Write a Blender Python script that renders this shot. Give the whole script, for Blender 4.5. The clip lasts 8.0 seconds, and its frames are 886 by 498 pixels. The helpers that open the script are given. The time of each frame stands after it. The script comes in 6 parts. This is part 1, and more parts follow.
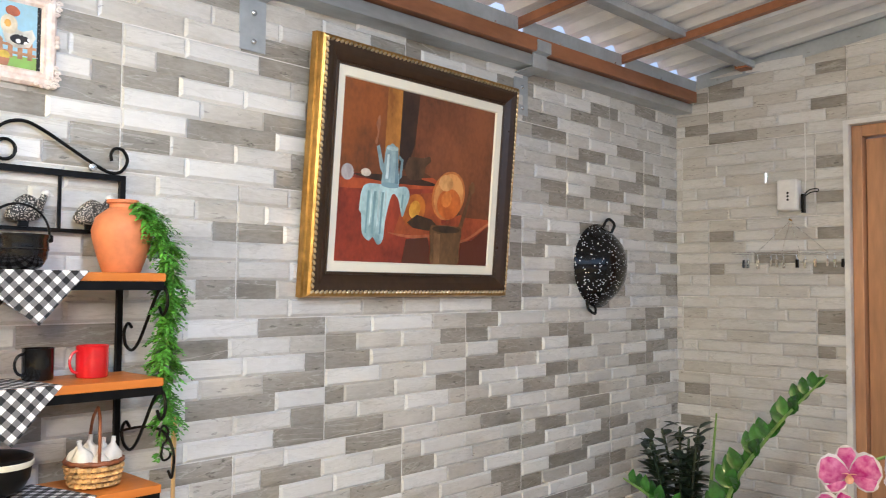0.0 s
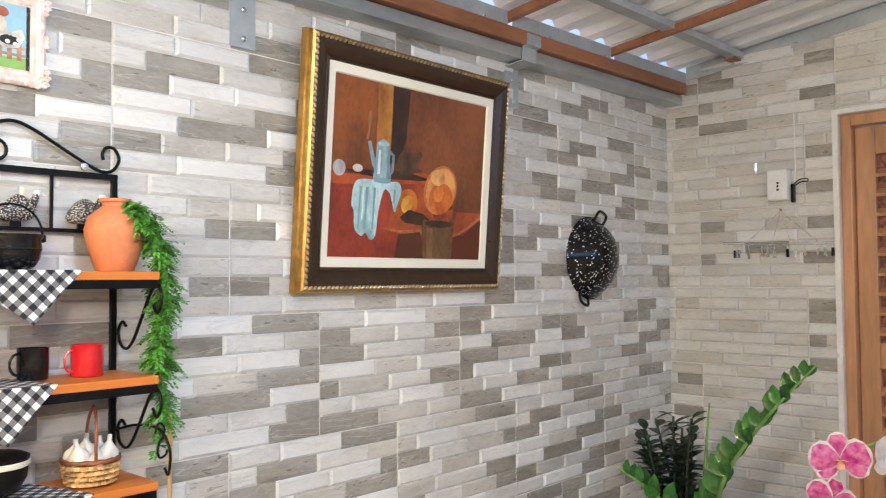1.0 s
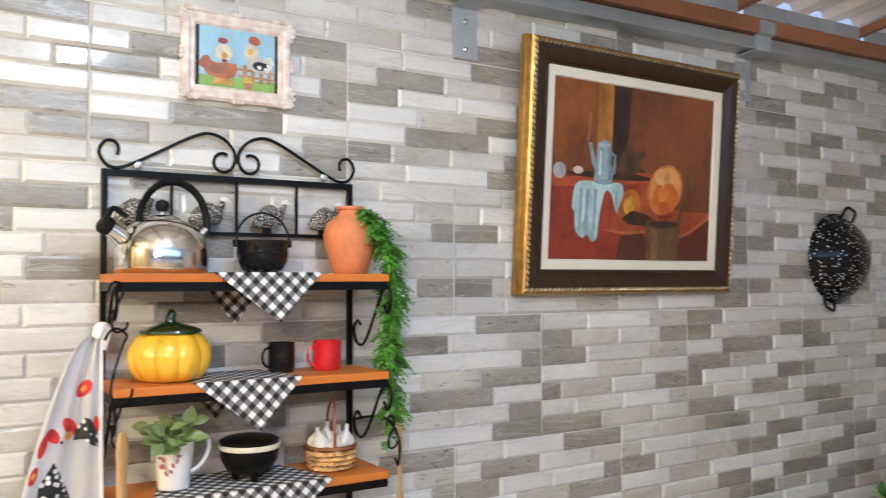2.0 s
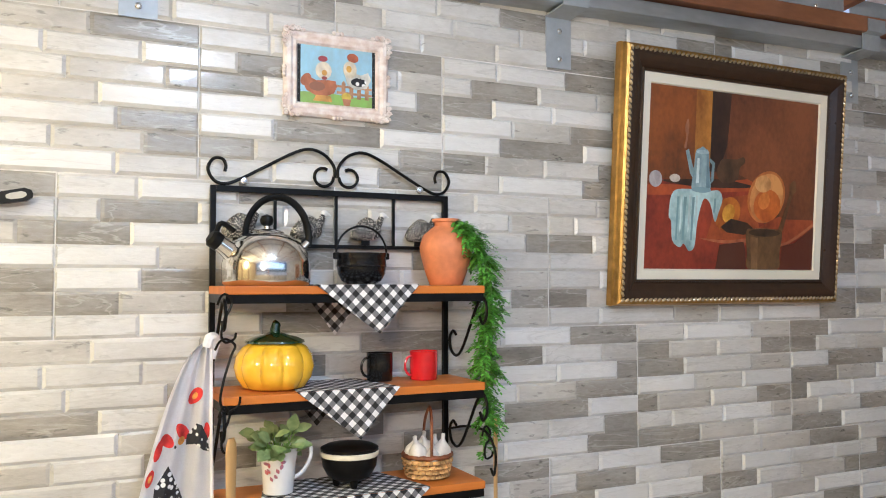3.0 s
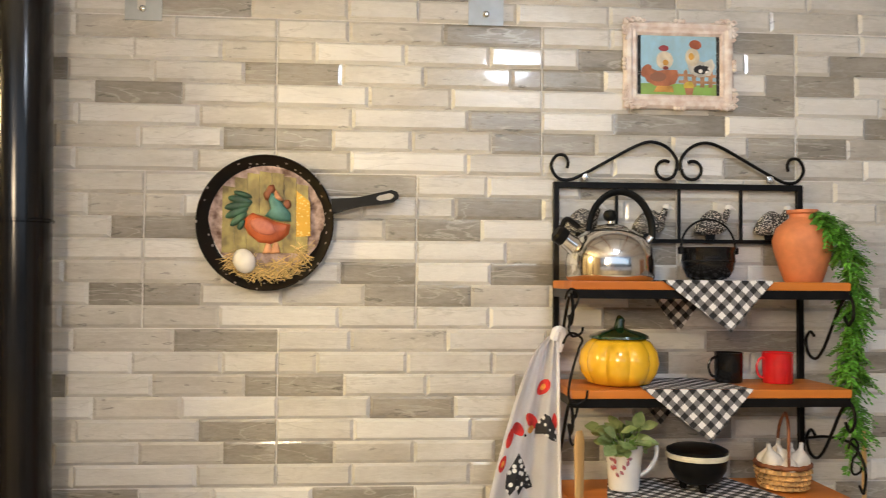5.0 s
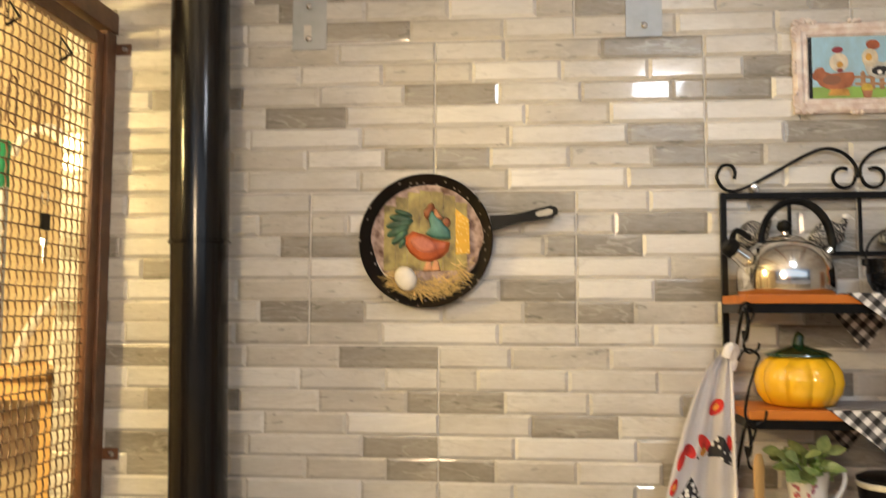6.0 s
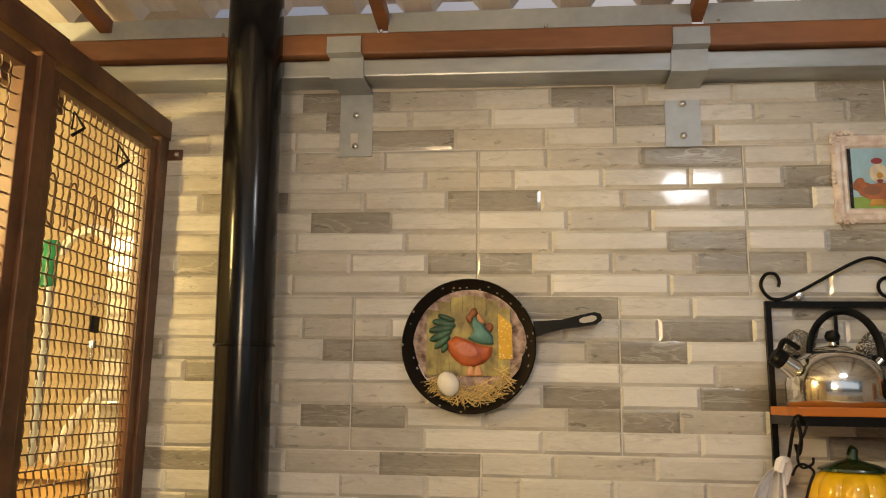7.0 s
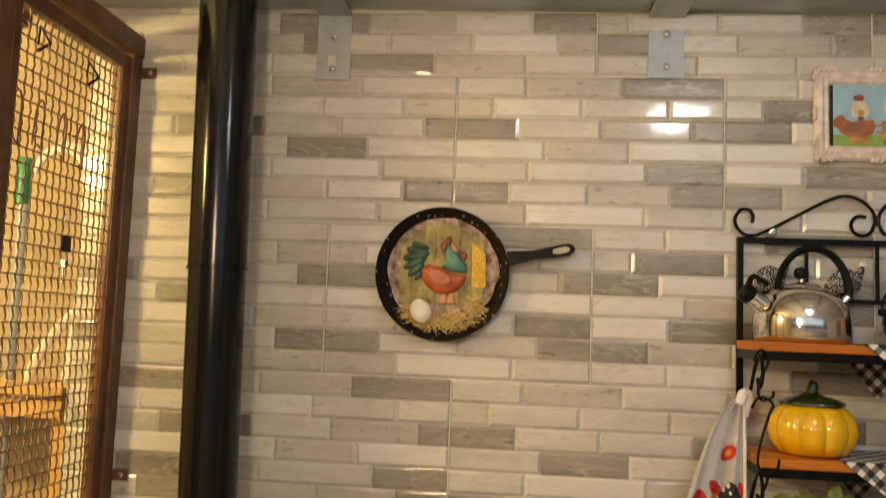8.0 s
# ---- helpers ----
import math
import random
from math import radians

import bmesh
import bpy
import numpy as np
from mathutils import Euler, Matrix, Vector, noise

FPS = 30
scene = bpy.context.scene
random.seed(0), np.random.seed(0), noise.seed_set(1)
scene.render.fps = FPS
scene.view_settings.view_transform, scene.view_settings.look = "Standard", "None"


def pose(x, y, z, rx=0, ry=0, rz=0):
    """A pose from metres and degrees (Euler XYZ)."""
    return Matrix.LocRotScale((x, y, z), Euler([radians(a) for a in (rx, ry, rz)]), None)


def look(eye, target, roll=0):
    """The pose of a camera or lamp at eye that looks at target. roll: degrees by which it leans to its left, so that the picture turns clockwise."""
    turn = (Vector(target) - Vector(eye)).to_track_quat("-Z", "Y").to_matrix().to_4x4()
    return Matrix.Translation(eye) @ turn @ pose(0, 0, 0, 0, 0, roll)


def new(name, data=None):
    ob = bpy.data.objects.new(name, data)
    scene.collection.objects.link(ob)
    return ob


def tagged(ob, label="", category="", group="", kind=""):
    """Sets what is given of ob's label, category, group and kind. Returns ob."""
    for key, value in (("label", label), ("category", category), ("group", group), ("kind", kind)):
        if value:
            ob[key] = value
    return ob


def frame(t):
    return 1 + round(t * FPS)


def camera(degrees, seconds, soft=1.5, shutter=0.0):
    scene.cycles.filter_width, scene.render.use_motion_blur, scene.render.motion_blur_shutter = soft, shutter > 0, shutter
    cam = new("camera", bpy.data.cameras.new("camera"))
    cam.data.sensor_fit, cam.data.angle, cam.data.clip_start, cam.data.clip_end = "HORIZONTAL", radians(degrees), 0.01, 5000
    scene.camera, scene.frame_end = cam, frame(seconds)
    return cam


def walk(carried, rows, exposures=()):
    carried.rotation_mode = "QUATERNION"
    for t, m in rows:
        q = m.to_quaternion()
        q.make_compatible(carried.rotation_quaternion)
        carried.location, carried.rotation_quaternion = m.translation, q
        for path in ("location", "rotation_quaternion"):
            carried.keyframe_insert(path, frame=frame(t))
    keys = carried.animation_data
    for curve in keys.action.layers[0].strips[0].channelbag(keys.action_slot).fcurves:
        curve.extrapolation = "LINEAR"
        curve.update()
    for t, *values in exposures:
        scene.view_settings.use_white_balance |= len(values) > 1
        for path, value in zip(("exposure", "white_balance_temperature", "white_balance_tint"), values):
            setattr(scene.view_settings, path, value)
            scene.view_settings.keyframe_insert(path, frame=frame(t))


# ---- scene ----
cam = camera(56.6, 8.0, soft=1.0, shutter=0.3)

PATH = [
    (0, (0.583, -1.741, 1.355), (2.044, -0.379, 1.444), 0.4),
    (0.5, (0.581, -1.733, 1.356), (2.087, -0.42, 1.446), -0.3),
    (1, (0.577, -1.747, 1.355), (2.051, -0.397, 1.43), -0.4),
    (1.5, (0.593, -1.762, 1.351), (1.889, -0.24, 1.421), -0.0),
    (2, (0.585, -1.776, 1.358), (1.632, -0.073, 1.438), -0.2),
    (2.2, (0.579, -1.779, 1.362), (1.540, -0.033, 1.446), -0.1),
    (3.5, (0.552, -1.781, 1.383), (1.362, 0.046, 1.469), -0.1),
    (4, (0.536, -1.775, 1.376), (1.161, 0.123, 1.463), -0.1),
    (4.5, (0.521, -1.762, 1.379), (0.861, 0.207, 1.461), -0.3),
    (5.8, (0.459, -1.75, 1.356), (0.356, 0.247, 1.424), 0.7),
    (6, (0.448, -1.745, 1.34), (0.266, 0.241, 1.495), 0.2),
    (6.5, (0.412, -1.753, 1.354), (0.167, 0.208, 1.662), -0.2),
    (7, (0.392, -1.764, 1.374), (0.172, 0.19, 1.74), 0.9),
    (7.5, (0.408, -1.767, 1.388), (0.225, 0.191, 1.755), 1.0),
    (8, (0.428, -1.757, 1.382), (0.229, 0.224, 1.568), 2.2),
]
walk(cam, [(t, look(eye, target, roll)) for t, eye, target, roll in PATH],
     exposures=[(0, -0.20, 5150, 10), (0.5, -0.08, 5150, 10), (1.5, -0.22, 5150, 10), (2, -0.48, 5100, 10), (3.5, -0.62, 5100, 10), (4.5, -0.95, 5600, 11), (5.8, -0.95, 6300, 11), (6, -1.1, 6400, 12), (6.5, -1.63, 7000, 12), (7, -1.6, 6950, 12), (8, -1.55, 6950, 12)])

# ---- light ----
world = bpy.data.worlds.new("world")
scene.world = world
world.use_nodes = True
wn = world.node_tree.nodes
sky = wn.new("ShaderNodeTexSky")
sky.sky_type = 'NISHITA'
sky.sun_disc = False
sky.sun_elevation = radians(55)
sky.sun_rotation = radians(22)
sky.dust_density = 5.0
world.node_tree.links.new(sky.outputs[0], wn["Background"].inputs[0])
wn["Background"].inputs[1].default_value = 0.15


def lamp(name, kind, m, energy, color, size=0.1, size_y=None):
    d = bpy.data.lights.new(name, kind)
    d.energy, d.color = energy, color
    if kind == 'AREA':
        d.size = size
        if size_y:
            d.shape, d.size_y = 'RECTANGLE', size_y
    elif kind == 'POINT':
        d.shadow_soft_size = size
    elif kind == 'SUN':
        d.angle = radians(0.6)
    ob = new(name, d)
    ob.matrix_world = m
    return ob


lamp("sun", 'SUN', look((0, 0, 0), (-0.25, -0.62, -1.1)), 4.0, (1, 0.95, 0.87))
# skylight through the open front of the veranda
lamp("sky_opening", 'AREA', look((1.5, -3.75, 2.1), (2.6, 0, 1.4)), 22, (0.78, 0.90, 1.0), 4.4, 0.8)
# warm bulbs: one in the lean-to behind the mesh screen, an added fill hanging behind the camera; and the white ceiling
# lamp
lamp("bulb_light", 'POINT', pose(-1.1, -1.05, 1.90), 245, (1.0, 0.73, 0.28), 0.08)
# invented source that warms the left wall; the pan hides its reflection
lamp("added_warm_fill", 'POINT', pose(-0.02, -2.5, 1.78), 138, (1.0, 0.74, 0.44), 0.14)
rl = lamp("round_lamp_light", 'AREA', look((1.0, -1.45, 2.23), (1.2, -0.9, 1.2)), 19, (0.86, 0.94, 1.0), 0.22)
rl.data.shape = 'DISK'

# ---- materials ----


def socket(nodes, links, value, target):
    if isinstance(value, (int, float, tuple)):
        target.default_value = value
    else:
        links.new(value, target)


def mat(name, color, rough=0.5, metal=0.0, vary=0.12, scale=6.0, grain=60.0, bump=0.15, coat=0.0, stretch=(1, 1, 1), color2=None, island=0.0, obj=0.0, spec=0.5, sheen=0.0):
    """A surface with variation at two scales: broad stains and fine grain, both in metres of the object."""
    m = bpy.data.materials.new(name)
    m.use_nodes = True
    n, l = m.node_tree.nodes, m.node_tree.links
    b = n["Principled BSDF"]
    tc = n.new("ShaderNodeTexCoord")
    mp = n.new("ShaderNodeMapping")
    mp.inputs["Scale"].default_value = stretch
    l.new(tc.outputs["Object"], mp.inputs["Vector"])
    if obj or island:
        oi = n.new("ShaderNodeObjectInfo")
        ge = n.new("ShaderNodeNewGeometry")
        add = n.new("ShaderNodeMath")
        add.operation = 'MULTIPLY_ADD'
        l.new(oi.outputs["Random"], add.inputs[0])
        add.inputs[1].default_value = 37.0
        l.new(ge.outputs["Random Per Island"], add.inputs[2])
        sc = n.new("ShaderNodeVectorMath")
        sc.operation = 'SCALE'
        l.new(add.outputs[0], sc.inputs["Scale"])
        sc.inputs[0].default_value = (7.3, 3.1, 5.7)
        l.new(sc.outputs[0], mp.inputs["Location"])
    big = n.new("ShaderNodeTexNoise")
    big.inputs["Scale"].default_value = scale
    big.inputs["Detail"].default_value = 5
    fine = n.new("ShaderNodeTexNoise")
    fine.inputs["Scale"].default_value = grain
    fine.inputs["Detail"].default_value = 3
    for t in (big, fine):
        l.new(mp.outputs[0], t.inputs["Vector"])
    mix = n.new("ShaderNodeMix")
    mix.data_type = 'RGBA'
    c2 = color2 or tuple(c * (1 - 2.4 * vary) for c in color)
    c1 = tuple(min(1, c * (1 + vary)) for c in color) if not color2 else color
    mix.inputs[6].default_value = (*c1, 1)
    mix.inputs[7].default_value = (*c2, 1)
    ramp = n.new("ShaderNodeMapRange")
    ramp.inputs[1].default_value, ramp.inputs[2].default_value = 0.32, 0.72
    blend = n.new("ShaderNodeMath")
    blend.operation = 'MULTIPLY_ADD'
    l.new(fine.outputs[0], blend.inputs[0])
    blend.inputs[1].default_value = 0.35
    l.new(big.outputs[0], blend.inputs[2])
    sub = n.new("ShaderNodeMath")
    sub.operation = 'SUBTRACT'
    l.new(blend.outputs[0], sub.inputs[0])
    sub.inputs[1].default_value = 0.17
    l.new(sub.outputs[0], ramp.inputs[0])
    l.new(ramp.outputs[0], mix.inputs[0])
    out = mix.outputs[2]
    if island or obj:
        hsv = n.new("ShaderNodeHueSaturation")
        mr = n.new("ShaderNodeMapRange")
        fr = n.new("ShaderNodeMath")
        fr.operation = 'FRACT'
        l.new(add.outputs[0], fr.inputs[0])
        l.new(fr.outputs[0], mr.inputs[0])
        mr.inputs[3].default_value, mr.inputs[4].default_value = 1 - island, 1 + island
        l.new(mr.outputs[0], hsv.inputs["Value"])
        l.new(out, hsv.inputs["Color"])
        out = hsv.outputs[0]
    l.new(out, b.inputs["Base Color"])
    rr = n.new("ShaderNodeMapRange")
    l.new(big.outputs[0], rr.inputs[0])
    rr.inputs[3].default_value, rr.inputs[4].default_value = max(0.02, rough - 0.08), min(1, rough + 0.1)
    l.new(rr.outputs[0], b.inputs["Roughness"])
    b.inputs["Metallic"].default_value = metal
    b.inputs["Coat Weight"].default_value = coat
    b.inputs["Coat Roughness"].default_value = 0.08
    b.inputs["Specular IOR Level"].default_value = spec
    b.inputs["Sheen Weight"].default_value = sheen
    if bump:
        bp = n.new("ShaderNodeBump")
        bp.inputs["Strength"].default_value = bump
        bp.inputs["Distance"].default_value = 0.002
        l.new(blend.outputs[0], bp.inputs["Height"])
        l.new(bp.outputs[0], b.inputs["Normal"])
    return m


def marble(name, light, dark, vein_color, amount, specks):
    """Glazed tile print: stretched clouds, slanting veins and speckled wear under a clear glaze."""
    m = mat(name, light, rough=0.27, vary=0.1, scale=13, grain=140, bump=0.9, stretch=(0.36, 1, 1.3), color2=dark, island=0.06, obj=1.0)
    n, l = m.node_tree.nodes, m.node_tree.links
    b = n["Principled BSDF"]
    src = b.inputs["Base Color"].links[0].from_socket
    mp = [x for x in n if x.type == 'MAPPING'][0]
    for t in (x for x in n if x.type == 'TEX_NOISE'):
        t.inputs["Detail"].default_value, t.inputs["Roughness"].default_value = 7, 0.6
    slant = n.new("ShaderNodeMapping")
    slant.inputs["Rotation"].default_value = (0, radians(24), 0)
    slant.inputs["Scale"].default_value = (0.9, 1, 1.7)
    l.new(mp.outputs[0], slant.inputs["Vector"])

    def layer(scale, level, width, strength, color, base, vector, distort):
        tex = n.new("ShaderNodeTexNoise")
        tex.inputs["Scale"].default_value, tex.inputs["Detail"].default_value = scale, 7
        tex.inputs["Distortion"].default_value = distort
        l.new(vector, tex.inputs["Vector"])
        d = n.new("ShaderNodeMath")
        d.operation = 'SUBTRACT'
        l.new(tex.outputs[0], d.inputs[0])
        d.inputs[1].default_value = level
        a = n.new("ShaderNodeMath")
        a.operation = 'ABSOLUTE'
        l.new(d.outputs[0], a.inputs[0])
        r = n.new("ShaderNodeMapRange")
        l.new(a.outputs[0], r.inputs[0])
        r.inputs[1].default_value, r.inputs[2].default_value = 0.0, width
        r.inputs[3].default_value, r.inputs[4].default_value = strength, 0.0
        mx = n.new("ShaderNodeMix")
        mx.data_type = 'RGBA'
        l.new(r.outputs[0], mx.inputs[0])
        l.new(base, mx.inputs[6])
        mx.inputs[7].default_value = (*color, 1)
        return mx.outputs[2]

    out = layer(9, 0.5, 0.014, amount, vein_color, src, slant.outputs[0], 1.0)
    out = layer(75, 0.70, 0.07, specks, tuple(c * 0.35 for c in dark), out, mp.outputs[0], 0.3)
    l.new(out, b.inputs["Base Color"])
    b.inputs["Coat Weight"].default_value = 0.35
    b.inputs["Coat Roughness"].default_value = 0.045
    return m


TILE = [marble("tile_white", (0.76, 0.75, 0.735), (0.63, 0.615, 0.59), (0.50, 0.48, 0.46), 0.4, 0.08),
        marble("tile_light", (0.70, 0.685, 0.66), (0.51, 0.49, 0.455), (0.42, 0.40, 0.37), 0.45, 0.22),
        marble("tile_mid", (0.61, 0.585, 0.54), (0.41, 0.385, 0.345), (0.66, 0.64, 0.60), 0.35, 0.6),
        marble("tile_dark", (0.38, 0.355, 0.315), (0.195, 0.176, 0.148), (0.55, 0.525, 0.48), 0.5, 0.7)]
GROUT = mat("grout", (0.76, 0.74, 0.71), 0.8)
PLASTER = mat("plaster_ochre", (0.50, 0.40, 0.26), 0.85, vary=0.15, scale=3, grain=120, bump=0.9)
CONCRETE = mat("concrete", (0.52, 0.49, 0.45), 0.8, vary=0.15, scale=2, bump=0.4)
FLOORM = mat("floor_ceramic", (0.40, 0.33, 0.27), 0.3, vary=0.12, scale=3, obj=1.0, island=0.06)
GALV = mat("galvanised_steel", (0.50, 0.53, 0.55), 0.38, 0.75, vary=0.12, scale=9, stretch=(0.3, 1, 1))
GREYP = mat("grey_painted_steel", (0.42, 0.45, 0.48), 0.42, 0.3, vary=0.08, scale=8)
SHEET = mat("roof_sheet", (0.82, 0.82, 0.82), 0.42, 0.1, vary=0.1, scale=3, stretch=(1, 0.3, 1))
BROWNP = mat("brown_painted_steel", (0.30, 0.125, 0.055), 0.42, vary=0.15, scale=8, stretch=(0.3, 1, 1))
DARKBROWN = mat("dark_brown_steel", (0.15, 0.066, 0.033), 0.4, vary=0.2, scale=9, bump=0.2)
WIREM = mat("brown_wire", (0.14, 0.075, 0.04), 0.45, vary=0.2, scale=30)
BLACKM = mat("black_enamel", (0.007, 0.007, 0.008), 0.16, vary=0.1, scale=15, bump=0.03, spec=0.4)
BLACKI = mat("black_iron", (0.008, 0.0075, 0.0075), 0.32, vary=0.2, scale=25, spec=0.12)
RUBBER = mat("black_plastic", (0.008, 0.008, 0.008), 0.36, vary=0.15, scale=30, spec=0.12)
STEEL = mat("polished_steel", (0.80, 0.78, 0.75), 0.13, 1.0, vary=0.05, scale=5, bump=0.02)
SCREW = mat("zinc_screw", (0.75, 0.75, 0.75), 0.25, 0.9, vary=0.1, scale=50)
SHELFW = mat("varnished_pine", (0.66, 0.225, 0.030), 0.42, vary=0.18, scale=7, grain=40, stretch=(0.12, 1.5, 1), color2=(0.44, 0.13, 0.018), spec=0.3)
SPOONW = mat("pale_wood", (0.62, 0.38, 0.14), 0.45, vary=0.15, scale=10, stretch=(1, 1, 0.12))
DOORW = mat("door_wood", (0.52, 0.27, 0.13), 0.4, vary=0.18, scale=6, stretch=(1, 1, 0.15), coat=0.2)
REDSTONE = mat("reddish_mesh_blind", (0.30, 0.12, 0.08), 0.7, vary=0.35, scale=60, grain=160)
WHITEP = mat("white_paint", (0.80, 0.79, 0.77), 0.4, vary=0.06, scale=8)
WHITEAL = mat("white_aluminium", (0.80, 0.79, 0.78), 0.3, 0.2, vary=0.06, scale=8)
TERRA = mat("terracotta", (0.62, 0.215, 0.085), 0.62, vary=0.14, scale=12, bump=0.25)
YELLOW = mat("yellow_glaze", (0.86, 0.51, 0.018), 0.14, vary=0.1, scale=14, bump=0.03, coat=0.6, color2=(0.80, 0.44, 0.012))
GREENG = mat("green_glaze", (0.012, 0.045, 0.014), 0.16, vary=0.3, scale=18, coat=0.6)
REDE = mat("red_enamel", (0.62, 0.012, 0.018), 0.16, vary=0.08, scale=14, bump=0.03, coat=0.6)
CREAM = mat("cream_glaze", (0.78, 0.73, 0.60), 0.25, vary=0.08, scale=20)
CHINA = mat("white_china", (0.80, 0.79, 0.78), 0.14, vary=0.04, scale=12, bump=0.02, coat=0.5)
LEAF = mat("fern_green", (0.13, 0.36, 0.035), 0.45, vary=0.3, scale=30, island=0.4, obj=0.5)
LEAF2 = mat("glossy_leaf", (0.05, 0.17, 0.02), 0.25, vary=0.25, scale=25, island=0.2, coat=0.3)
LEAF3 = mat("dark_leaf", (0.030, 0.050, 0.026), 0.4, vary=0.25, scale=25, island=0.25)
LEAF4 = mat("sage_leaf", (0.36, 0.44, 0.19), 0.5, vary=0.2, scale=30, island=0.25, color2=(0.15, 0.24, 0.07))
STEM = mat("green_stem", (0.20, 0.34, 0.07), 0.4, vary=0.15, scale=20)
GARLIC = mat("garlic_skin", (0.80, 0.74, 0.66), 0.5, vary=0.12, scale=35, stretch=(1, 1, 0.3))
WICKER = mat("wicker", (0.72, 0.42, 0.15), 0.5, vary=0.25, scale=50, island=0.25)
WICKERD = mat("wicker_dark", (0.26, 0.085, 0.03), 0.5, vary=0.25, scale=50)
STRAW = mat("straw", (0.72, 0.52, 0.20), 0.6, vary=0.2, scale=40, island=0.25)
EGG = mat("egg_shell", (0.84, 0.81, 0.76), 0.4, vary=0.04, scale=30)
GOLD = mat("antique_gold", (0.46, 0.265, 0.065), 0.34, 0.85, vary=0.14, scale=40, bump=0.4)
WALNUT = mat("dark_bronze_cove", (0.040, 0.020, 0.009), 0.30, 0.1, vary=0.10, scale=40)
LINEN = mat("passepartout_linen", (0.80, 0.755, 0.64), 0.8, vary=0.025, scale=6, grain=400)
PINKW = mat("whitewashed_resin", (0.86, 0.80, 0.76), 0.5, vary=0.2, scale=45, color2=(0.62, 0.48, 0.42))
CLOTHW = mat("white_cotton", (0.83, 0.82, 0.86), 0.85, vary=0.05, scale=12, grain=400, sheen=0.2)
ORCHP = mat("orchid_magenta", (0.55, 0.012, 0.25), 0.4, vary=0.3, scale=70, color2=(0.80, 0.30, 0.56), bump=0.05)
ORCHW = mat("orchid_white", (0.80, 0.74, 0.75), 0.45, vary=0.08, scale=30, bump=0.05)
ORCHY = mat("orchid_lip", (0.75, 0.42, 0.25), 0.4, vary=0.2, scale=40)


def paint(name, c1, c2, scale=18):
    return mat(name, tuple(c * 1.15 for c in c1), 0.42, scale=scale, grain=90, color2=tuple(c * 0.7 for c in c2), bump=0.6, stretch=(1, 1, 0.7))


def speckled(name, base, dot, scale, size, rough=0.3):
    m = mat(name, base, rough, vary=0.1)
    n, l = m.node_tree.nodes, m.node_tree.links
    b = n["Principled BSDF"]
    src = b.inputs["Base Color"].links[0].from_socket
    tc = [x for x in n if x.type == 'TEX_COORD'][0]
    v = n.new("ShaderNodeTexVoronoi")
    v.inputs["Scale"].default_value = scale
    l.new(tc.outputs["Object"], v.inputs["Vector"])
    r = n.new("ShaderNodeMapRange")
    l.new(v.outputs["Distance"], r.inputs[0])
    r.inputs[1].default_value, r.inputs[2].default_value = size, size * 0.8
    mx = n.new("ShaderNodeMix")
    mx.data_type = 'RGBA'
    l.new(r.outputs[0], mx.inputs[0])
    l.new(src, mx.inputs[6])
    mx.inputs[7].default_value = (*dot, 1)
    l.new(mx.outputs[2], b.inputs["Base Color"])
    return m


SPECK = speckled("speckled_enamel", (0.007, 0.007, 0.008), (0.85, 0.85, 0.85), 92, 0.25, 0.10)
GUINEA = speckled("guinea_dots", (0.03, 0.028, 0.026), (0.72, 0.68, 0.60), 330, 0.42, 0.4)
POLKA = speckled("polka_print", (0.02, 0.02, 0.025), (0.82, 0.82, 0.82), 75, 0.38, 0.8)
PATINA = speckled("worn_black_iron", (0.009, 0.008, 0.0075), (0.40, 0.35, 0.32), 62, 0.20, 0.3)
for _m in (SPECK, PATINA):
    _m.node_tree.nodes["Principled BSDF"].inputs["Specular IOR Level"].default_value = 0.3


def gingham():
    m = bpy.data.materials.new("gingham_cotton")
    m.use_nodes = True
    n, l = m.node_tree.nodes, m.node_tree.links
    b = n["Principled BSDF"]
    uv = n.new("ShaderNodeUVMap")
    sp = n.new("ShaderNodeSeparateXYZ")
    l.new(uv.outputs[0], sp.inputs[0])
    outs = []
    for k in (0, 1):
        f = n.new("ShaderNodeMath")
        f.operation = 'FRACT'
        l.new(sp.outputs[k], f.inputs[0])
        g = n.new("ShaderNodeMath")
        g.operation = 'GREATER_THAN'
        l.new(f.outputs[0], g.inputs[0])
        g.inputs[1].default_value = 0.5
        outs.append(g.outputs[0])
    add = n.new("ShaderNodeMath")
    l.new(outs[0], add.inputs[0])
    l.new(outs[1], add.inputs[1])
    rp = n.new("ShaderNodeValToRGB")
    rp.color_ramp.interpolation = 'CONSTANT'
    e = rp.color_ramp.elements
    e[0].position, e[0].color = 0.0, (0.74, 0.73, 0.73, 1)
    e[1].position, e[1].color = 0.25, (0.17, 0.165, 0.17, 1)
    x = e.new(0.75)
    x.color = (0.014, 0.014, 0.016, 1)
    h = n.new("ShaderNodeMath")
    h.operation = 'MULTIPLY'
    h.inputs[1].default_value = 0.5
    l.new(add.outputs[0], h.inputs[0])
    l.new(h.outputs[0], rp.inputs[0])
    w = n.new("ShaderNodeTexNoise")
    w.inputs["Scale"].default_value = 900
    mx = n.new("ShaderNodeMix")
    mx.data_type, mx.blend_type = 'RGBA', 'OVERLAY'
    mx.inputs[0].default_value = 0.35
    l.new(rp.outputs[0], mx.inputs[6])
    l.new(w.outputs[0], mx.inputs[7])
    l.new(mx.outputs[2], b.inputs["Base Color"])
    b.inputs["Roughness"].default_value = 0.9
    return m


GINGHAM = gingham()


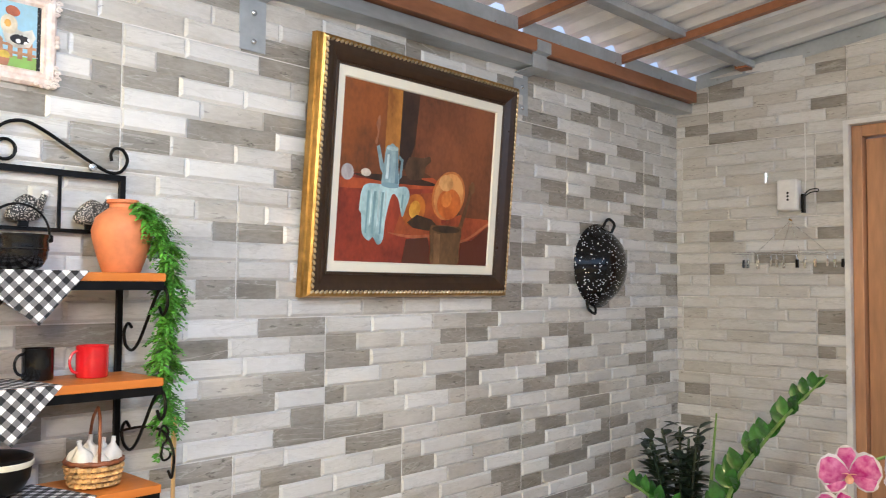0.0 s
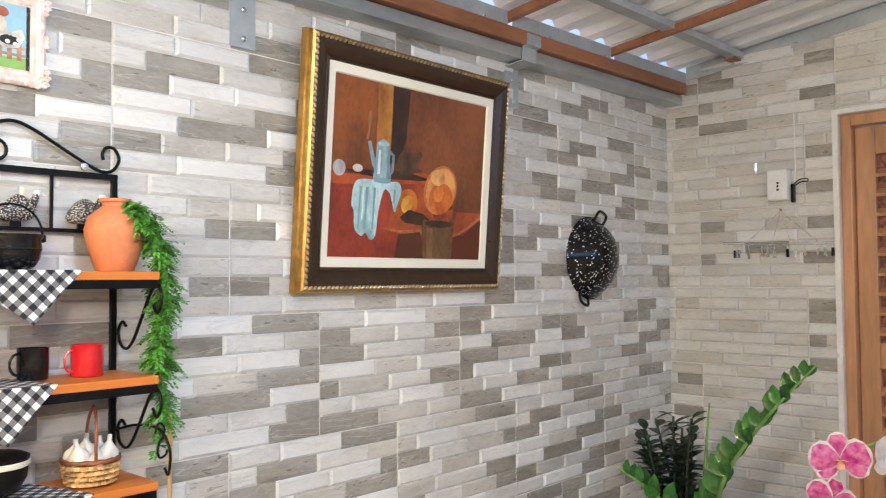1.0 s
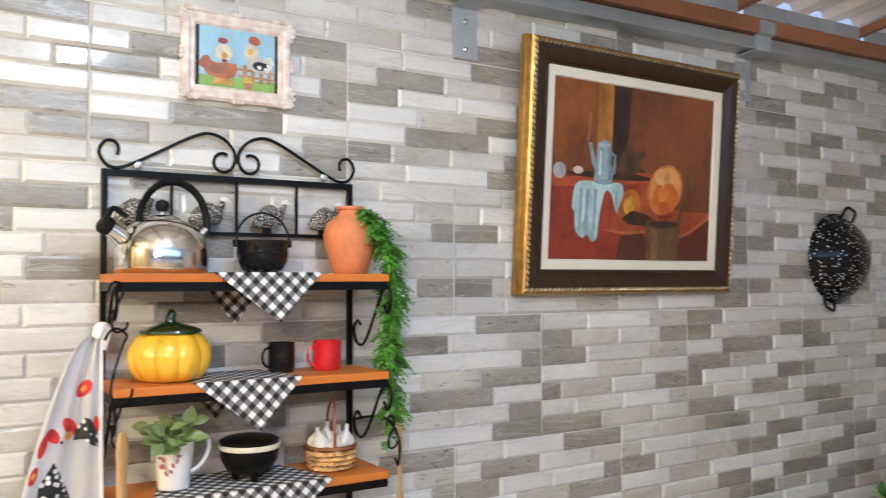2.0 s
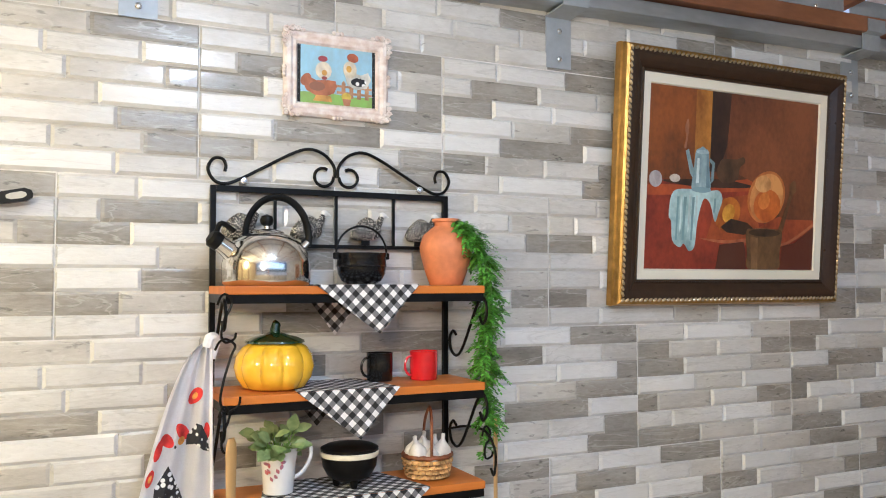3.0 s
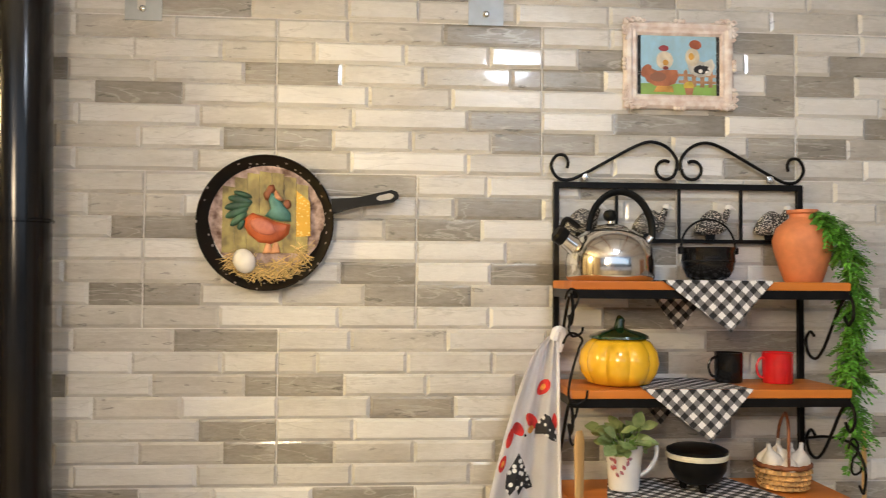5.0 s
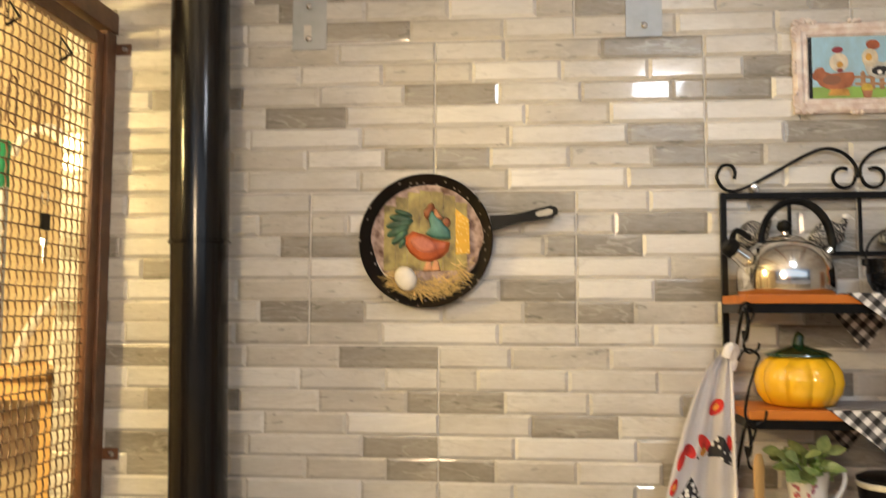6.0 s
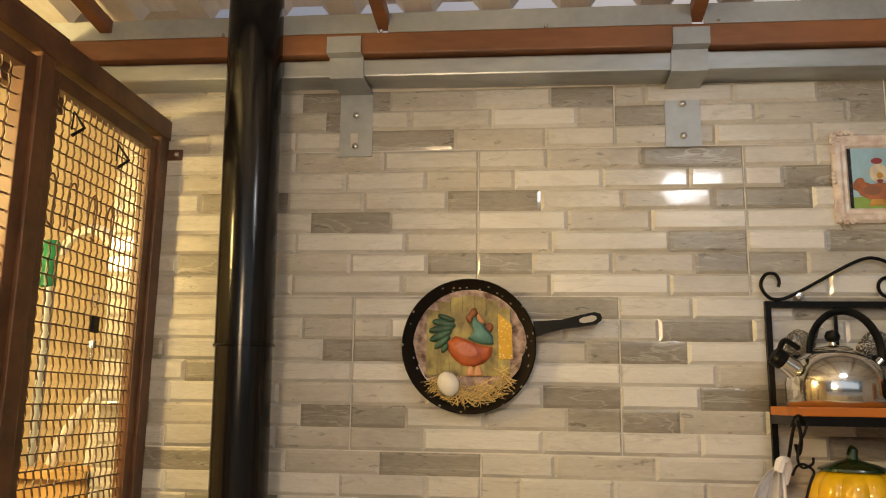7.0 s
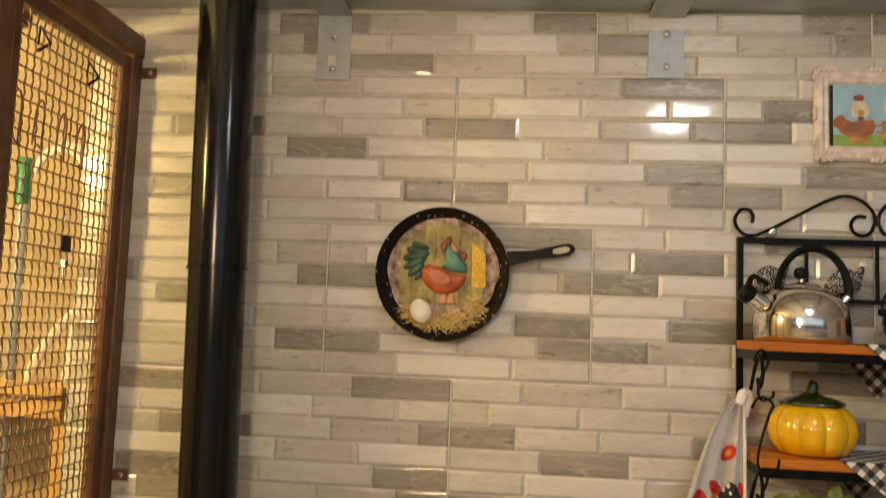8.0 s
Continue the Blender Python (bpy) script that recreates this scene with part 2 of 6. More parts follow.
def glow(name, color, strength):
    m = bpy.data.materials.new(name)
    m.use_nodes = True
    b = m.node_tree.nodes["Principled BSDF"]
    b.inputs["Base Color"].default_value = (*color, 1)
    b.inputs["Emission Color"].default_value = (*color, 1)
    b.inputs["Emission Strength"].default_value = strength
    return m


# ---- mesh helpers ----


def part(name, bm, material, parent=None, label="", smooth=False):
    me = bpy.data.meshes.new(name)
    bm.normal_update()
    bm.to_mesh(me)
    bm.free()
    for m in (material if isinstance(material, (list, tuple)) else [material]):
        me.materials.append(m)
    if smooth:
        for p in me.polygons:
            p.use_smooth = True
        me.set_sharp_from_angle(angle=radians(42))
    ob = new(name, me)
    if parent:
        ob.parent = parent
        if parent.type == 'EMPTY':
            ob.matrix_parent_inverse = Matrix.Translation(-parent.location)
    if label:
        ob["label"] = label
    return ob


def thing(name, label, category, base, group="", kind=""):
    e = new(name)
    e.location = base
    e.empty_display_size = 0.05
    return tagged(e, label, category, group, kind)


def box(x0, x1, y0, y1, z0, z1, bev=0.0, bm=None):
    bm = bm or bmesh.new()
    r = bmesh.ops.create_cube(bm, size=1.0)
    for v in r["verts"]:
        v.co = Vector((x0 + (v.co.x + .5) * (x1 - x0), y0 + (v.co.y + .5) * (y1 - y0), z0 + (v.co.z + .5) * (z1 - z0)))
    if bev:
        es = list({e for v in r["verts"] for e in v.link_edges})
        bmesh.ops.bevel(bm, geom=es, offset=bev, segments=2, affect='EDGES', profile=0.6)
    return bm


def tube(pts, r, n=8, bm=None, closed=False, flat=1.0):
    """A round bar along points; r may be a list. flat squeezes it along its second normal."""
    bm = bm or bmesh.new()
    pts = [Vector(p) for p in pts]
    rings = []
    ref = None
    for i, p in enumerate(pts):
        a = pts[(i - 1) % len(pts)] if closed or i else p
        b = pts[(i + 1) % len(pts)] if closed or i < len(pts) - 1 else p
        d = (b - a).normalized()
        if ref is None:
            ref = d.orthogonal().normalized()
        ref = (ref - d * ref.dot(d)).normalized()
        s = d.cross(ref)
        rr = r[i] if isinstance(r, (list, tuple)) else r
        rings.append([bm.verts.new(p + (ref * math.cos(2 * math.pi * k / n) + s * flat * math.sin(2 * math.pi * k / n)) * rr) for k in range(n)])
    m = len(rings)
    for i in range(m if closed else m - 1):
        A, B = rings[i], rings[(i + 1) % m]
        for k in range(n):
            bm.faces.new((A[k], A[(k + 1) % n], B[(k + 1) % n], B[k]))
    if not closed:
        bm.faces.new(rings[0][::-1])
        bm.faces.new(rings[-1])
    return bm


def lathe(profile, center, n=32, bm=None, wave=None, axis='z'):
    """Turned body: profile of (radius, height) from the bottom up. wave(angle) scales the radius."""
    bm = bm or bmesh.new()
    c = Vector(center)
    rings = []
    for r, h in profile:
        ring = []
        for k in range(n):
            a = 2 * math.pi * k / n
            q = r * (wave(a) if wave else 1)
            o = Vector((q * math.cos(a), q * math.sin(a), h)) if axis == 'z' else Vector((q * math.cos(a), -h, q * math.sin(a)))
            ring.append(bm.verts.new(c + o))
        rings.append(ring)
    for A, B in zip(rings, rings[1:]):
        for k in range(n):
            bm.faces.new((A[k], A[(k + 1) % n], B[(k + 1) % n], B[k]))
    if profile[0][0] > 1e-5:
        bm.faces.new(rings[0][::-1])
    if profile[-1][0] > 1e-5:
        bm.faces.new(rings[-1])
    bmesh.ops.remove_doubles(bm, verts=[v for ring in (rings[0], rings[-1]) for v in ring], dist=1e-5)
    bmesh.ops.recalc_face_normals(bm, faces=bm.faces)
    return bm


def prism(pts, y0, y1, bm=None):
    """A plate cut to an outline in x and z, from y0 back to y1."""
    bm = bm or bmesh.new()
    f = [bm.verts.new((x, y0, z)) for x, z in pts]
    g = [bm.verts.new((x, y1, z)) for x, z in pts]
    bm.faces.new(f)
    bm.faces.new(g[::-1])
    k = len(pts)
    for i in range(k):
        bm.faces.new((f[i], g[i], g[(i + 1) % k], f[(i + 1) % k]))
    bmesh.ops.recalc_face_normals(bm, faces=bm.faces)
    return bm


def ell(cx, cz, rx, rz, n=28, turn=0.0):
    c, s = math.cos(turn), math.sin(turn)
    return [(cx + rx * math.cos(a) * c - rz * math.sin(a) * s, cz + rx * math.cos(a) * s + rz * math.sin(a) * c)
            for a in (2 * math.pi * k / n for k in range(n))]


def smooth_line(pts, k=6):
    """Points of a smooth curve through the given ones."""
    p = [Vector(q) for q in pts]
    p = [2 * p[0] - p[1]] + p + [2 * p[-1] - p[-2]]
    out = []
    for i in range(1, len(p) - 2):
        for j in range(k):
            t = j / k
            a, b, c, d = p[i - 1:i + 3]
            out.append(0.5 * ((2 * b) + (c - a) * t + (2 * a - 5 * b + 4 * c - d) * t * t + (3 * b - a - 3 * c + d) * t ** 3))
    return out + [p[-2]]


def leaf(bm, base, way, up, length, width, fold=0.25, point=1.0):
    """One pointed leaf with a folded midrib."""
    w = Vector(way).normalized()
    u = Vector(up)
    u = (u - w * u.dot(w)).normalized()
    s = w.cross(u)
    b = Vector(base)
    prev = None
    for t, h in ((0, 0.05), (0.3, 0.85), (0.6, 0.95), (0.85, 0.5), (1.0, 0.03 / point)):
        mid = b + w * length * t - u * length * 0.18 * t * t
        row = [bm.verts.new(mid + s * width * 0.5 * h * k + u * abs(k) * width * 0.5 * h * fold) for k in (-1, 0, 1)]
        if prev:
            bm.faces.new((prev[0], prev[1], row[1], row[0]))
            bm.faces.new((prev[1], prev[2], row[2], row[1]))
        prev = row
    return bm

# ---- the setting ----
XC = 3.985          # right wall
XL = -0.472          # plane of the mesh screen
TW, TH = 0.57, 0.33  # tile
LEVEL = 1.60        # a horizontal joint


BEND = 1.15         # joint of the two lengths of channel


def climb(x):
    return -0.0065 * (x - BEND) if x < BEND else 0.0195 * (x - BEND)


def rise(bm):
    """The channel and what hangs on it fall slightly to the joint and climb towards the end wall."""
    bmesh.ops.bisect_plane(bm, geom=[*bm.verts, *bm.edges, *bm.faces], plane_co=(BEND, 0, 0), plane_no=(1, 0, 0))
    for v in bm.verts:
        v.co.z += climb(v.co.x)
    return bm


def tilt(bm):
    """The roof follows the channel."""
    bmesh.ops.bisect_plane(bm, geom=[*bm.verts, *bm.edges, *bm.faces], plane_co=(BEND, 0, 0), plane_no=(1, 0, 0))
    for v in bm.verts:
        v.co.z += climb(v.co.x) - climb(XC)
    return bm


def roof_z(y):
    return 2.266 - 0.13 * y


fl = part("floor", box(-2.2, 4.3, -3.9, 0.6, -0.12, -0.004), CONCRETE)
tagged(fl, "pale concrete floor of the covered veranda", "floor", kind="structure")
gr = part("ground", box(-60, 60, -60, 60, -0.3, -0.125), mat("patio_concrete", (0.42, 0.40, 0.37), 0.9, vary=0.2, scale=0.8))
tagged(gr, "pale concrete yard outside the veranda", "ground", kind="structure")

wall_n = part("wall_north", box(XL - 0.1, XC + 0.14, 0.0012, 0.15, 0, 2.2), GROUT)
tagged(wall_n, "long wall clad in grey and white brick-relief tiles", "wall", kind="structure")

# right wall with the door opening
bm = bmesh.new()
DY0, DY1, DZ = -0.724, -1.62, 1.992
for y0, y1, z0, z1 in ((0.007, DY0, 0, 2.02), (DY0, DY1, DZ, 2.02), (DY1, -3.75, 0, 2.02)):
    box(XC + 0.0012, XC + 0.15, y1, y0, z0, z1, bm=bm)
vs = [(XC + 0.0012, 0.007, 2.02), (XC + 0.0012, -3.75, 2.02), (XC + 0.0012, -3.75, roof_z(-3.75) - 0.01), (XC + 0.0012, 0.007, roof_z(0.007) - 0.01)]
A = [bm.verts.new(v) for v in vs]
B = [bm.verts.new((x + 0.1488, y, z)) for x, y, z in vs]
bm.faces.new(A)
bm.faces.new(B[::-1])
for i in range(4):
    bm.faces.new((A[i], B[i], B[(i + 1) % 4], A[(i + 1) % 4]))
bmesh.ops.recalc_face_normals(bm, faces=bm.faces)
wall_e = tagged(part("wall_east", bm, GROUT), "end wall in beige brick-relief tiles with a door opening", "wall", kind="structure")

# plain walls that close the place: parapet and posts of the open front, lean-to behind the screen
pf = part("wall_south", box(-2.2, XC + 0.15, -3.9, -3.8, 0, 0.85), CONCRETE)
tagged(pf, "low plastered parapet of the open front", "wall", kind="structure")
for x in (-2.15, 0.4, 4.05):
    tagged(part("post", box(x - 0.05, x + 0.05, -3.88, -3.8, 0.85, roof_z(-3.85) - 0.02 + climb(x) - climb(XC)), BROWNP), "brown steel post on the parapet", "post", "posts of the open front", "structure")
wl = part("wall_west", box(-2.3, -2.2, -3.9, 0.7, 0, 2.9), PLASTER)
tagged(wl, "rough ochre plaster side wall of the lean-to", "wall", kind="structure")
wb = part("wall_lean_to", box(-2.2, XL - 0.1, 0.30, 0.42, 0, 2.9), PLASTER)
tagged(wb, "rough ochre plaster wall behind the mesh screen", "wall", kind="structure")

# roof: trapezoidal steel sheets that rise from the wall
P, HH = 0.172, 0.028
bm = bmesh.new()
prof = []
x = -2.3
while x < XC + 0.2:
    for dx, dz in ((0, 0), (0.062, 0), (0.082, HH), (0.150, HH)):
        prof.append((x + dx, dz))
    x += P
prev = None
for y in (-0.06, -0.9, -2.2, -4.1):
    row = [(bm.verts.new((px, y, roof_z(y) + 0.004 + pz)), bm.verts.new((px, y, roof_z(y) + 0.006 + pz))) for px, pz in prof]
    if prev:
        for i in range(len(row) - 1):
            bm.faces.new((prev[i][0], row[i][0], row[i + 1][0], prev[i + 1][0]))
            bm.faces.new((prev[i + 1][1], row[i + 1][1], row[i][1], prev[i][1]))
    prev = row
roof = tagged(part("ceiling", tilt(bm), SHEET), "sloping roof of grey corrugated steel sheets", "roof", kind="structure")

# wall channel, brown beam and flashing along the wall top
CB = 2.070          # underside of the channel at the joint
bm = box(XL - 0.3, XC, -0.08, 0.007, CB, CB + 0.040, 0.004)
tagged(part("wall_channel", rise(bm), GALV), "galvanised steel channel along the top of the wall", "beam", kind="structure")
bm = box(XL - 0.3, XC, -0.10, -0.045, CB + 0.045, CB + 0.094, 0.004)
tagged(part("beam", rise(bm), BROWNP), "brown painted steel beam above the channel", "beam", kind="structure")
fla = thing("flashing", "grey sheet flashing lengths between the rafters on the beam", "flashing", (BEND, -0.096, CB + 0.0945), kind="structure")
for x0, x1 in ((XL - 0.3, 0.05), (0.075, 0.725), (0.75, 1.375), (1.4, 2.03), (2.06, 2.70), (2.73, 3.35), (3.38, XC)):
    part("strip", rise(box(x0, x1, -0.098, -0.094, CB + 0.0945, CB + 0.140)), GREYP, fla)
for i in range(12):
    xx = -0.3 + i * 0.36
    part("screw", lathe([(0.005, 0), (0.005, 0.002), (0.003, 0.004)], (xx, -0.098, CB + 0.098 + climb(xx)), 8, axis='y'), SCREW, fla)

# rafters, purlins and the end flashing on the right wall
for x in (-0.58, 0.063, 0.737, 1.39, 2.045, 2.718, 3.369):
    bm = bmesh.new()
    r = box(x - 0.014, x + 0.014, -3.8, -0.075, 0, 0.028, bm=bm)
    for v in bm.verts:
        v.co.z += roof_z(v.co.y) - 0.042
    tagged(part("rafter", tilt(bm), BROWNP), "thin brown steel rafter under the roof sheets", "rafter", "rafters", "structure")
for y in (-0.336, -1.6, -2.8):
    bm = box(-2.2, XC - 0.002, y - 0.026, y + 0.026, roof_z(y) - 0.028, roof_z(y) + 0.0, 0.003)
    tagged(part("purlin", tilt(bm), GREYP), "grey steel purlin under the roof sheets", "purlin", "purlins", "structure")
bm = box(XC - 0.006, XC - 0.001, -3.7, -0.102, -0.053, 0.008)
for v in bm.verts:
    v.co.z += roof_z(v.co.y)
ef = tagged(part("end_flashing", bm, GREYP), "grey sheet flashing along the sloping roof edge", "flashing", kind="structure")
for i in range(9):
    yy = -0.2 - i * 0.19
    part("screw", lathe([(0.006, 0), (0.005, 0.003)], (XC - 0.008, yy, roof_z(yy) - 0.038), 8), SCREW, ef)
part("rafter_stub", box(XC - 0.07, XC - 0.008, -0.352, -0.302, roof_z(-.33) - 0.036, roof_z(-.33) - 0.004), BROWNP, ef)


# brackets that hold the channel
def bracket(x, low, skew=0.0):
    base = CB + climb(x)
    th = thing("bracket", "grey bent steel bracket screwed to the tiles below the beam", "bracket", (x, -0.004, low), "brackets of the channel")
    w = 0.038
    prof = [(-0.006, low), (-0.006, base - 0.014), (-0.0865, base - 0.006), (-0.0865, base + 0.042), (-0.1065, base + 0.046), (-0.1065, base + 0.084)]
    lean = [0, 0, 0.6 * skew, 0.8 * skew, skew, skew]
    bm = bmesh.new()
    back = [(-0.002, low), (-0.002, base - 0.010), (-0.0825, base - 0.002), (-0.0825, base + 0.045), (-0.1025, base + 0.049), (-0.1025, base + 0.084)]
    F = [[bm.verts.new((x + d + sx * w, y, z)) for sx in (-1, 1)] for (y, z), d in zip(prof, lean)]
    K = [[bm.verts.new((x + d + sx * w, y, z)) for sx in (-1, 1)] for (y, z), d in zip(back, lean)]
    for i in range(len(prof) - 1):
        bm.faces.new((F[i][0], F[i][1], F[i + 1][1], F[i + 1][0]))
        bm.faces.new((K[i][1], K[i][0], K[i + 1][0], K[i + 1][1]))
        bm.faces.new((F[i][0], F[i + 1][0], K[i + 1][0], K[i][0]))
        bm.faces.new((F[i][1], K[i][1], K[i + 1][1], F[i + 1][1]))
    bm.faces.new((F[0][0], K[0][0], K[0][1], F[0][1]))
    bm.faces.new((F[-1][0], F[-1][1], K[-1][1], K[-1][0]))
    bmesh.ops.recalc_face_normals(bm, faces=bm.faces)
    part("plate", bm, GREYP, th)
    for z in (low + 0.023, low + 0.096):
        part("screw", lathe([(0.0072, 0), (0.0072, 0.002), (0.005, 0.004), (0.0, 0.005)], (x, -0.010, z), 14, axis='y'), SCREW, th, smooth=True)


for x, low, skew in ((-0.009, 1.917, -0.012), (0.716, 1.927, 0.006), (1.742, 1.937, 0.0), (2.837, 1.950, 0.0)):
    bracket(x, low, skew)

# door trim, reveal, frame and louvred door
dr = thing("door_1", "brown wooden louvred door in a tiled reveal", "door", (XC + 0.06, (DY0 + DY1) / 2, 0), kind="structure")
bm = box(XC - 0.011, XC + 0.004, DY0 - 0.004, DY0 + 0.017, 0, DZ + 0.017)
box(XC - 0.012, XC + 0.004, DY1 - 0.03, DY0 - 0.004, DZ, DZ + 0.017, bm=bm)
part("trim", bm, WHITEAL, dr, "white aluminium edge trim")
part("frame", box(XC + 0.03, XC + 0.13, DY0 - 0.04, DY0 - 0.001, 0, DZ - 0.001, 0.004), DOORW, dr)
part("frame", box(XC + 0.03, XC + 0.13, DY1 + 0.001, DY0 - 0.04, DZ - 0.045, DZ - 0.001, 0.004), DOORW, dr)
leafd = part("door_leaf", box(XC + 0.07, XC + 0.105, DY0 - 0.115, DY0 - 0.043, 0.02, DZ - 0.05, 0.004), DOORW, dr)
part("stile", box(XC + 0.07, XC + 0.105, DY1 + 0.05, DY1 + 0.16, 0.02, DZ - 0.05, 0.004), DOORW, dr)
for z0, z1 in ((DZ - 0.16, DZ - 0.05), (1.00, 1.10), (0.02, 0.2)):
    part("rail", box(XC + 0.07, XC + 0.105, DY1 + 0.16, DY0 - 0.115, z0, z1, 0.004), DOORW, dr)
part("backing", box(XC + 0.112, XC + 0.118, DY1 + 0.1, DY0 - 0.08, 0.1, DZ - 0.1), REDSTONE, dr, "reddish screen behind the louvres")
slat0 = None
for i in range(21):
    z = 0.22 + i * 0.077
    if 0.96 < z < 1.12 or z > DZ - 0.2:
        continue
    if slat0 is None:
        bm = box(-0.022, 0.022, DY1 + 0.16, DY0 - 0.115, -0.007, 0.007)
        slat0 = part("slat", bm, DOORW, dr)
        s = slat0
    else:
        s = new("slat", slat0.data)
        s.parent, s.matrix_parent_inverse = dr, slat0.matrix_parent_inverse
    s.matrix_basis = pose(XC + 0.088, 0, z, 0, -30, 0)

# ---- stove pipe ----
PX, PY, PR = -0.193, -0.11, 0.0585
pipe = thing("stove_pipe", "glossy black enamelled stove pipe rising past the tiles", "stove pipe", (PX, PY, 0.9))
pipe.rotation_euler = (0, radians(-1.2), 0)
part("lower_pipe", lathe([(PR, -0.14), (PR, 0.585)], (PX, PY, 0.9), 40), BLACKM, pipe, smooth=True)
part("upper_pipe", lathe([(PR + 0.0015, 0), (PR + 0.0015, 1.2)], (PX, PY, 1.485), 40), BLACKM, pipe, smooth=True)
part("joint_bead", lathe([(PR, 0), (PR + 0.0045, 0.002), (PR + 0.0045, 0.006), (PR + 0.001, 0.008)], (PX, PY, 1.479), 40), BLACKM, pipe, smooth=True)
st = thing("wood_stove", "black cast iron wood stove below the pipe", "stove", (PX - 0.0, -0.33, 0))
part("body", box(PX - 0.12, PX + 0.36, -0.40, -0.02, 0.12, 0.72, 0.01), BLACKI, st)
part("top", box(PX - 0.13, PX + 0.38, -0.42, -0.012, 0.72, 0.76, 0.008), BLACKI, st)
for sx in (-0.09, 0.33):
    for sy in (-0.37, -0.05):
        part("leg", box(PX + sx - 0.02, PX + sx + 0.02, sy - 0.02, sy + 0.02, 0, 0.12), BLACKI, st)

# ---- mesh screen ----
sc = thing("mesh_screen", "brown steel frame screen with crimped wire mesh against the wall", "screen", (XL, -0.6, 0))
FX0, FX1 = XL - 0.02, XL + 0.02


def bar(y0, y1, z0, z1, dx=0.0, name="frame_bar"):
    part(name, box(FX0 - dx, FX1 + dx, y0, y1, z0, z1, 0.003), DARKBROWN, sc)


bar(-1.03, -0.004, 1.962, 2.009, 0.004, "top_bar")
bar(-0.045, -0.004, 0, 1.962, 0.0, "end_post")
bar(-0.510, -0.468, 0, 1.962, 0.0, "middle_post")
bar(-1.03, -0.99, 0, 1.962, 0.0, "end_post")
for ya, yb in ((-0.468, -0.045), (-0.99, -0.510)):
    pn = part("panel", box(XL - 0.012, XL + 0.012, ya, ya + 0.03, 0.05, 1.952, 0.002), DARKBROWN, sc)
    part("panel_stile", box(XL - 0.012, XL + 0.012, yb - 0.03, yb, 0.05, 1.952, 0.002), DARKBROWN, pn)
    part("panel_rail", box(XL - 0.012, XL + 0.012, ya + 0.03, yb - 0.03, 1.922, 1.952, 0.002), DARKBROWN, pn)
    part("panel_rail", box(XL - 0.012, XL + 0.012, ya + 0.03, yb - 0.03, 0.05, 0.09, 0.002), DARKBROWN, pn)
    bm = bmesh.new()
    y = ya + 0.045
    while y < yb - 0.035:
        pts = [(XL + 0.001, y + 0.0024 * (1 if k % 2 else -1), 0.08 + 0.0142 * k) for k in range(131)]
        tube(pts, 0.0018, 4, bm)
        y += 0.0225
    z = 0.11
    while z < 1.92:
        pts = [(XL + 0.0016 * (1 if k % 2 else -1), ya + 0.02 + (yb - ya - 0.04) * k / 40, z) for k in range(41)]
        tube(pts, 0.0018, 4, bm)
        z += 0.0284
    part("wire_mesh", bm, WIREM, pn)
part("header_plate", box(XL - 0.20, XL - 0.18, -1.03, -0.118, 1.99, 2.17, 0.002), DARKBROWN, sc)
lug2 = part("lug", box(XL + 0.02, XL + 0.055, -0.007, -0.003, 1.021, 1.046, 0.001), DARKBROWN, sc)
part("bolt", lathe([(0.007, 0), (0.006, 0.005), (0, 0.006)], (XL + 0.042, -0.007, 1.034), 10, axis='y'), SCREW, lug2, smooth=True)
lug = part("lug", box(XL + 0.02, XL + 0.055, -0.007, -0.003, 1.915, 1.941, 0.001), DARKBROWN, sc)
part("bolt", lathe([(0.007, 0), (0.006, 0.005), (0, 0.006)], (XL + 0.042, -0.007, 1.928), 10, axis='y'), SCREW, lug, smooth=True)

# ---- shelf unit on the wall ----
SX0, SX1 = 0.862, 1.414      # outer faces of the uprights
SD = 0.20
S1, S2, S3 = 1.376, 1.167, 0.956
FY = -0.012
su = thing("wall_shelf", "black wrought iron wall shelf with three varnished pine boards", "shelf", ((SX0 + SX1) / 2, -0.1, 0.80))
for x in (SX0, SX1 - 0.012):
    part("upright", box(x, x + 0.012, FY - 0.012, FY, 0.78, 1.588, 0.001), BLACKI, su)
part("top_rail", box(SX0 + 0.012, SX1 - 0.012, FY - 0.012, FY, 1.575, 1.588, 0.001), BLACKI, su)
part("lower_rail", box(SX0 + 0.012, SX1 - 0.012, FY - 0.009, FY - 0.002, 1.459, 1.467), BLACKI, su)
for k in (1, 2, 3):
    x = SX0 + (SX1 - SX0) * k / 4
    part("divider", box(x - 0.003, x + 0.003, FY - 0.009, FY - 0.003, 1.467, 1.575), BLACKI, su)
for z in (S1, S2, S3):
    bm = bmesh.new()
    for y0, y1, x0, x1 in ((-SD, -SD + 0.004, SX0, SX1), (-0.028, -0.024, SX0, SX1), (-SD + 0.004, -0.028, SX0, SX0 + 0.004), (-SD + 0.004, -0.028, SX1 - 0.004, SX1)):
        box(x0, x1, y0, y1, z - 0.034, z - 0.017, bm=bm)
    for x0, x1 in ((SX0 + 0.004, SX0 + 0.018), (SX1 - 0.018, SX1 - 0.004)):
        box(x0, x1, -SD + 0.004, -0.028, z - 0.021, z - 0.017, bm=bm)
    part("shelf_frame", bm, BLACKI, su)
    part("board", box(SX0 - 0.002, SX1 + 0.002, -SD - 0.003, -0.026, z - 0.0168, z, 0.0025), SHELFW, su, "orange varnished pine board")


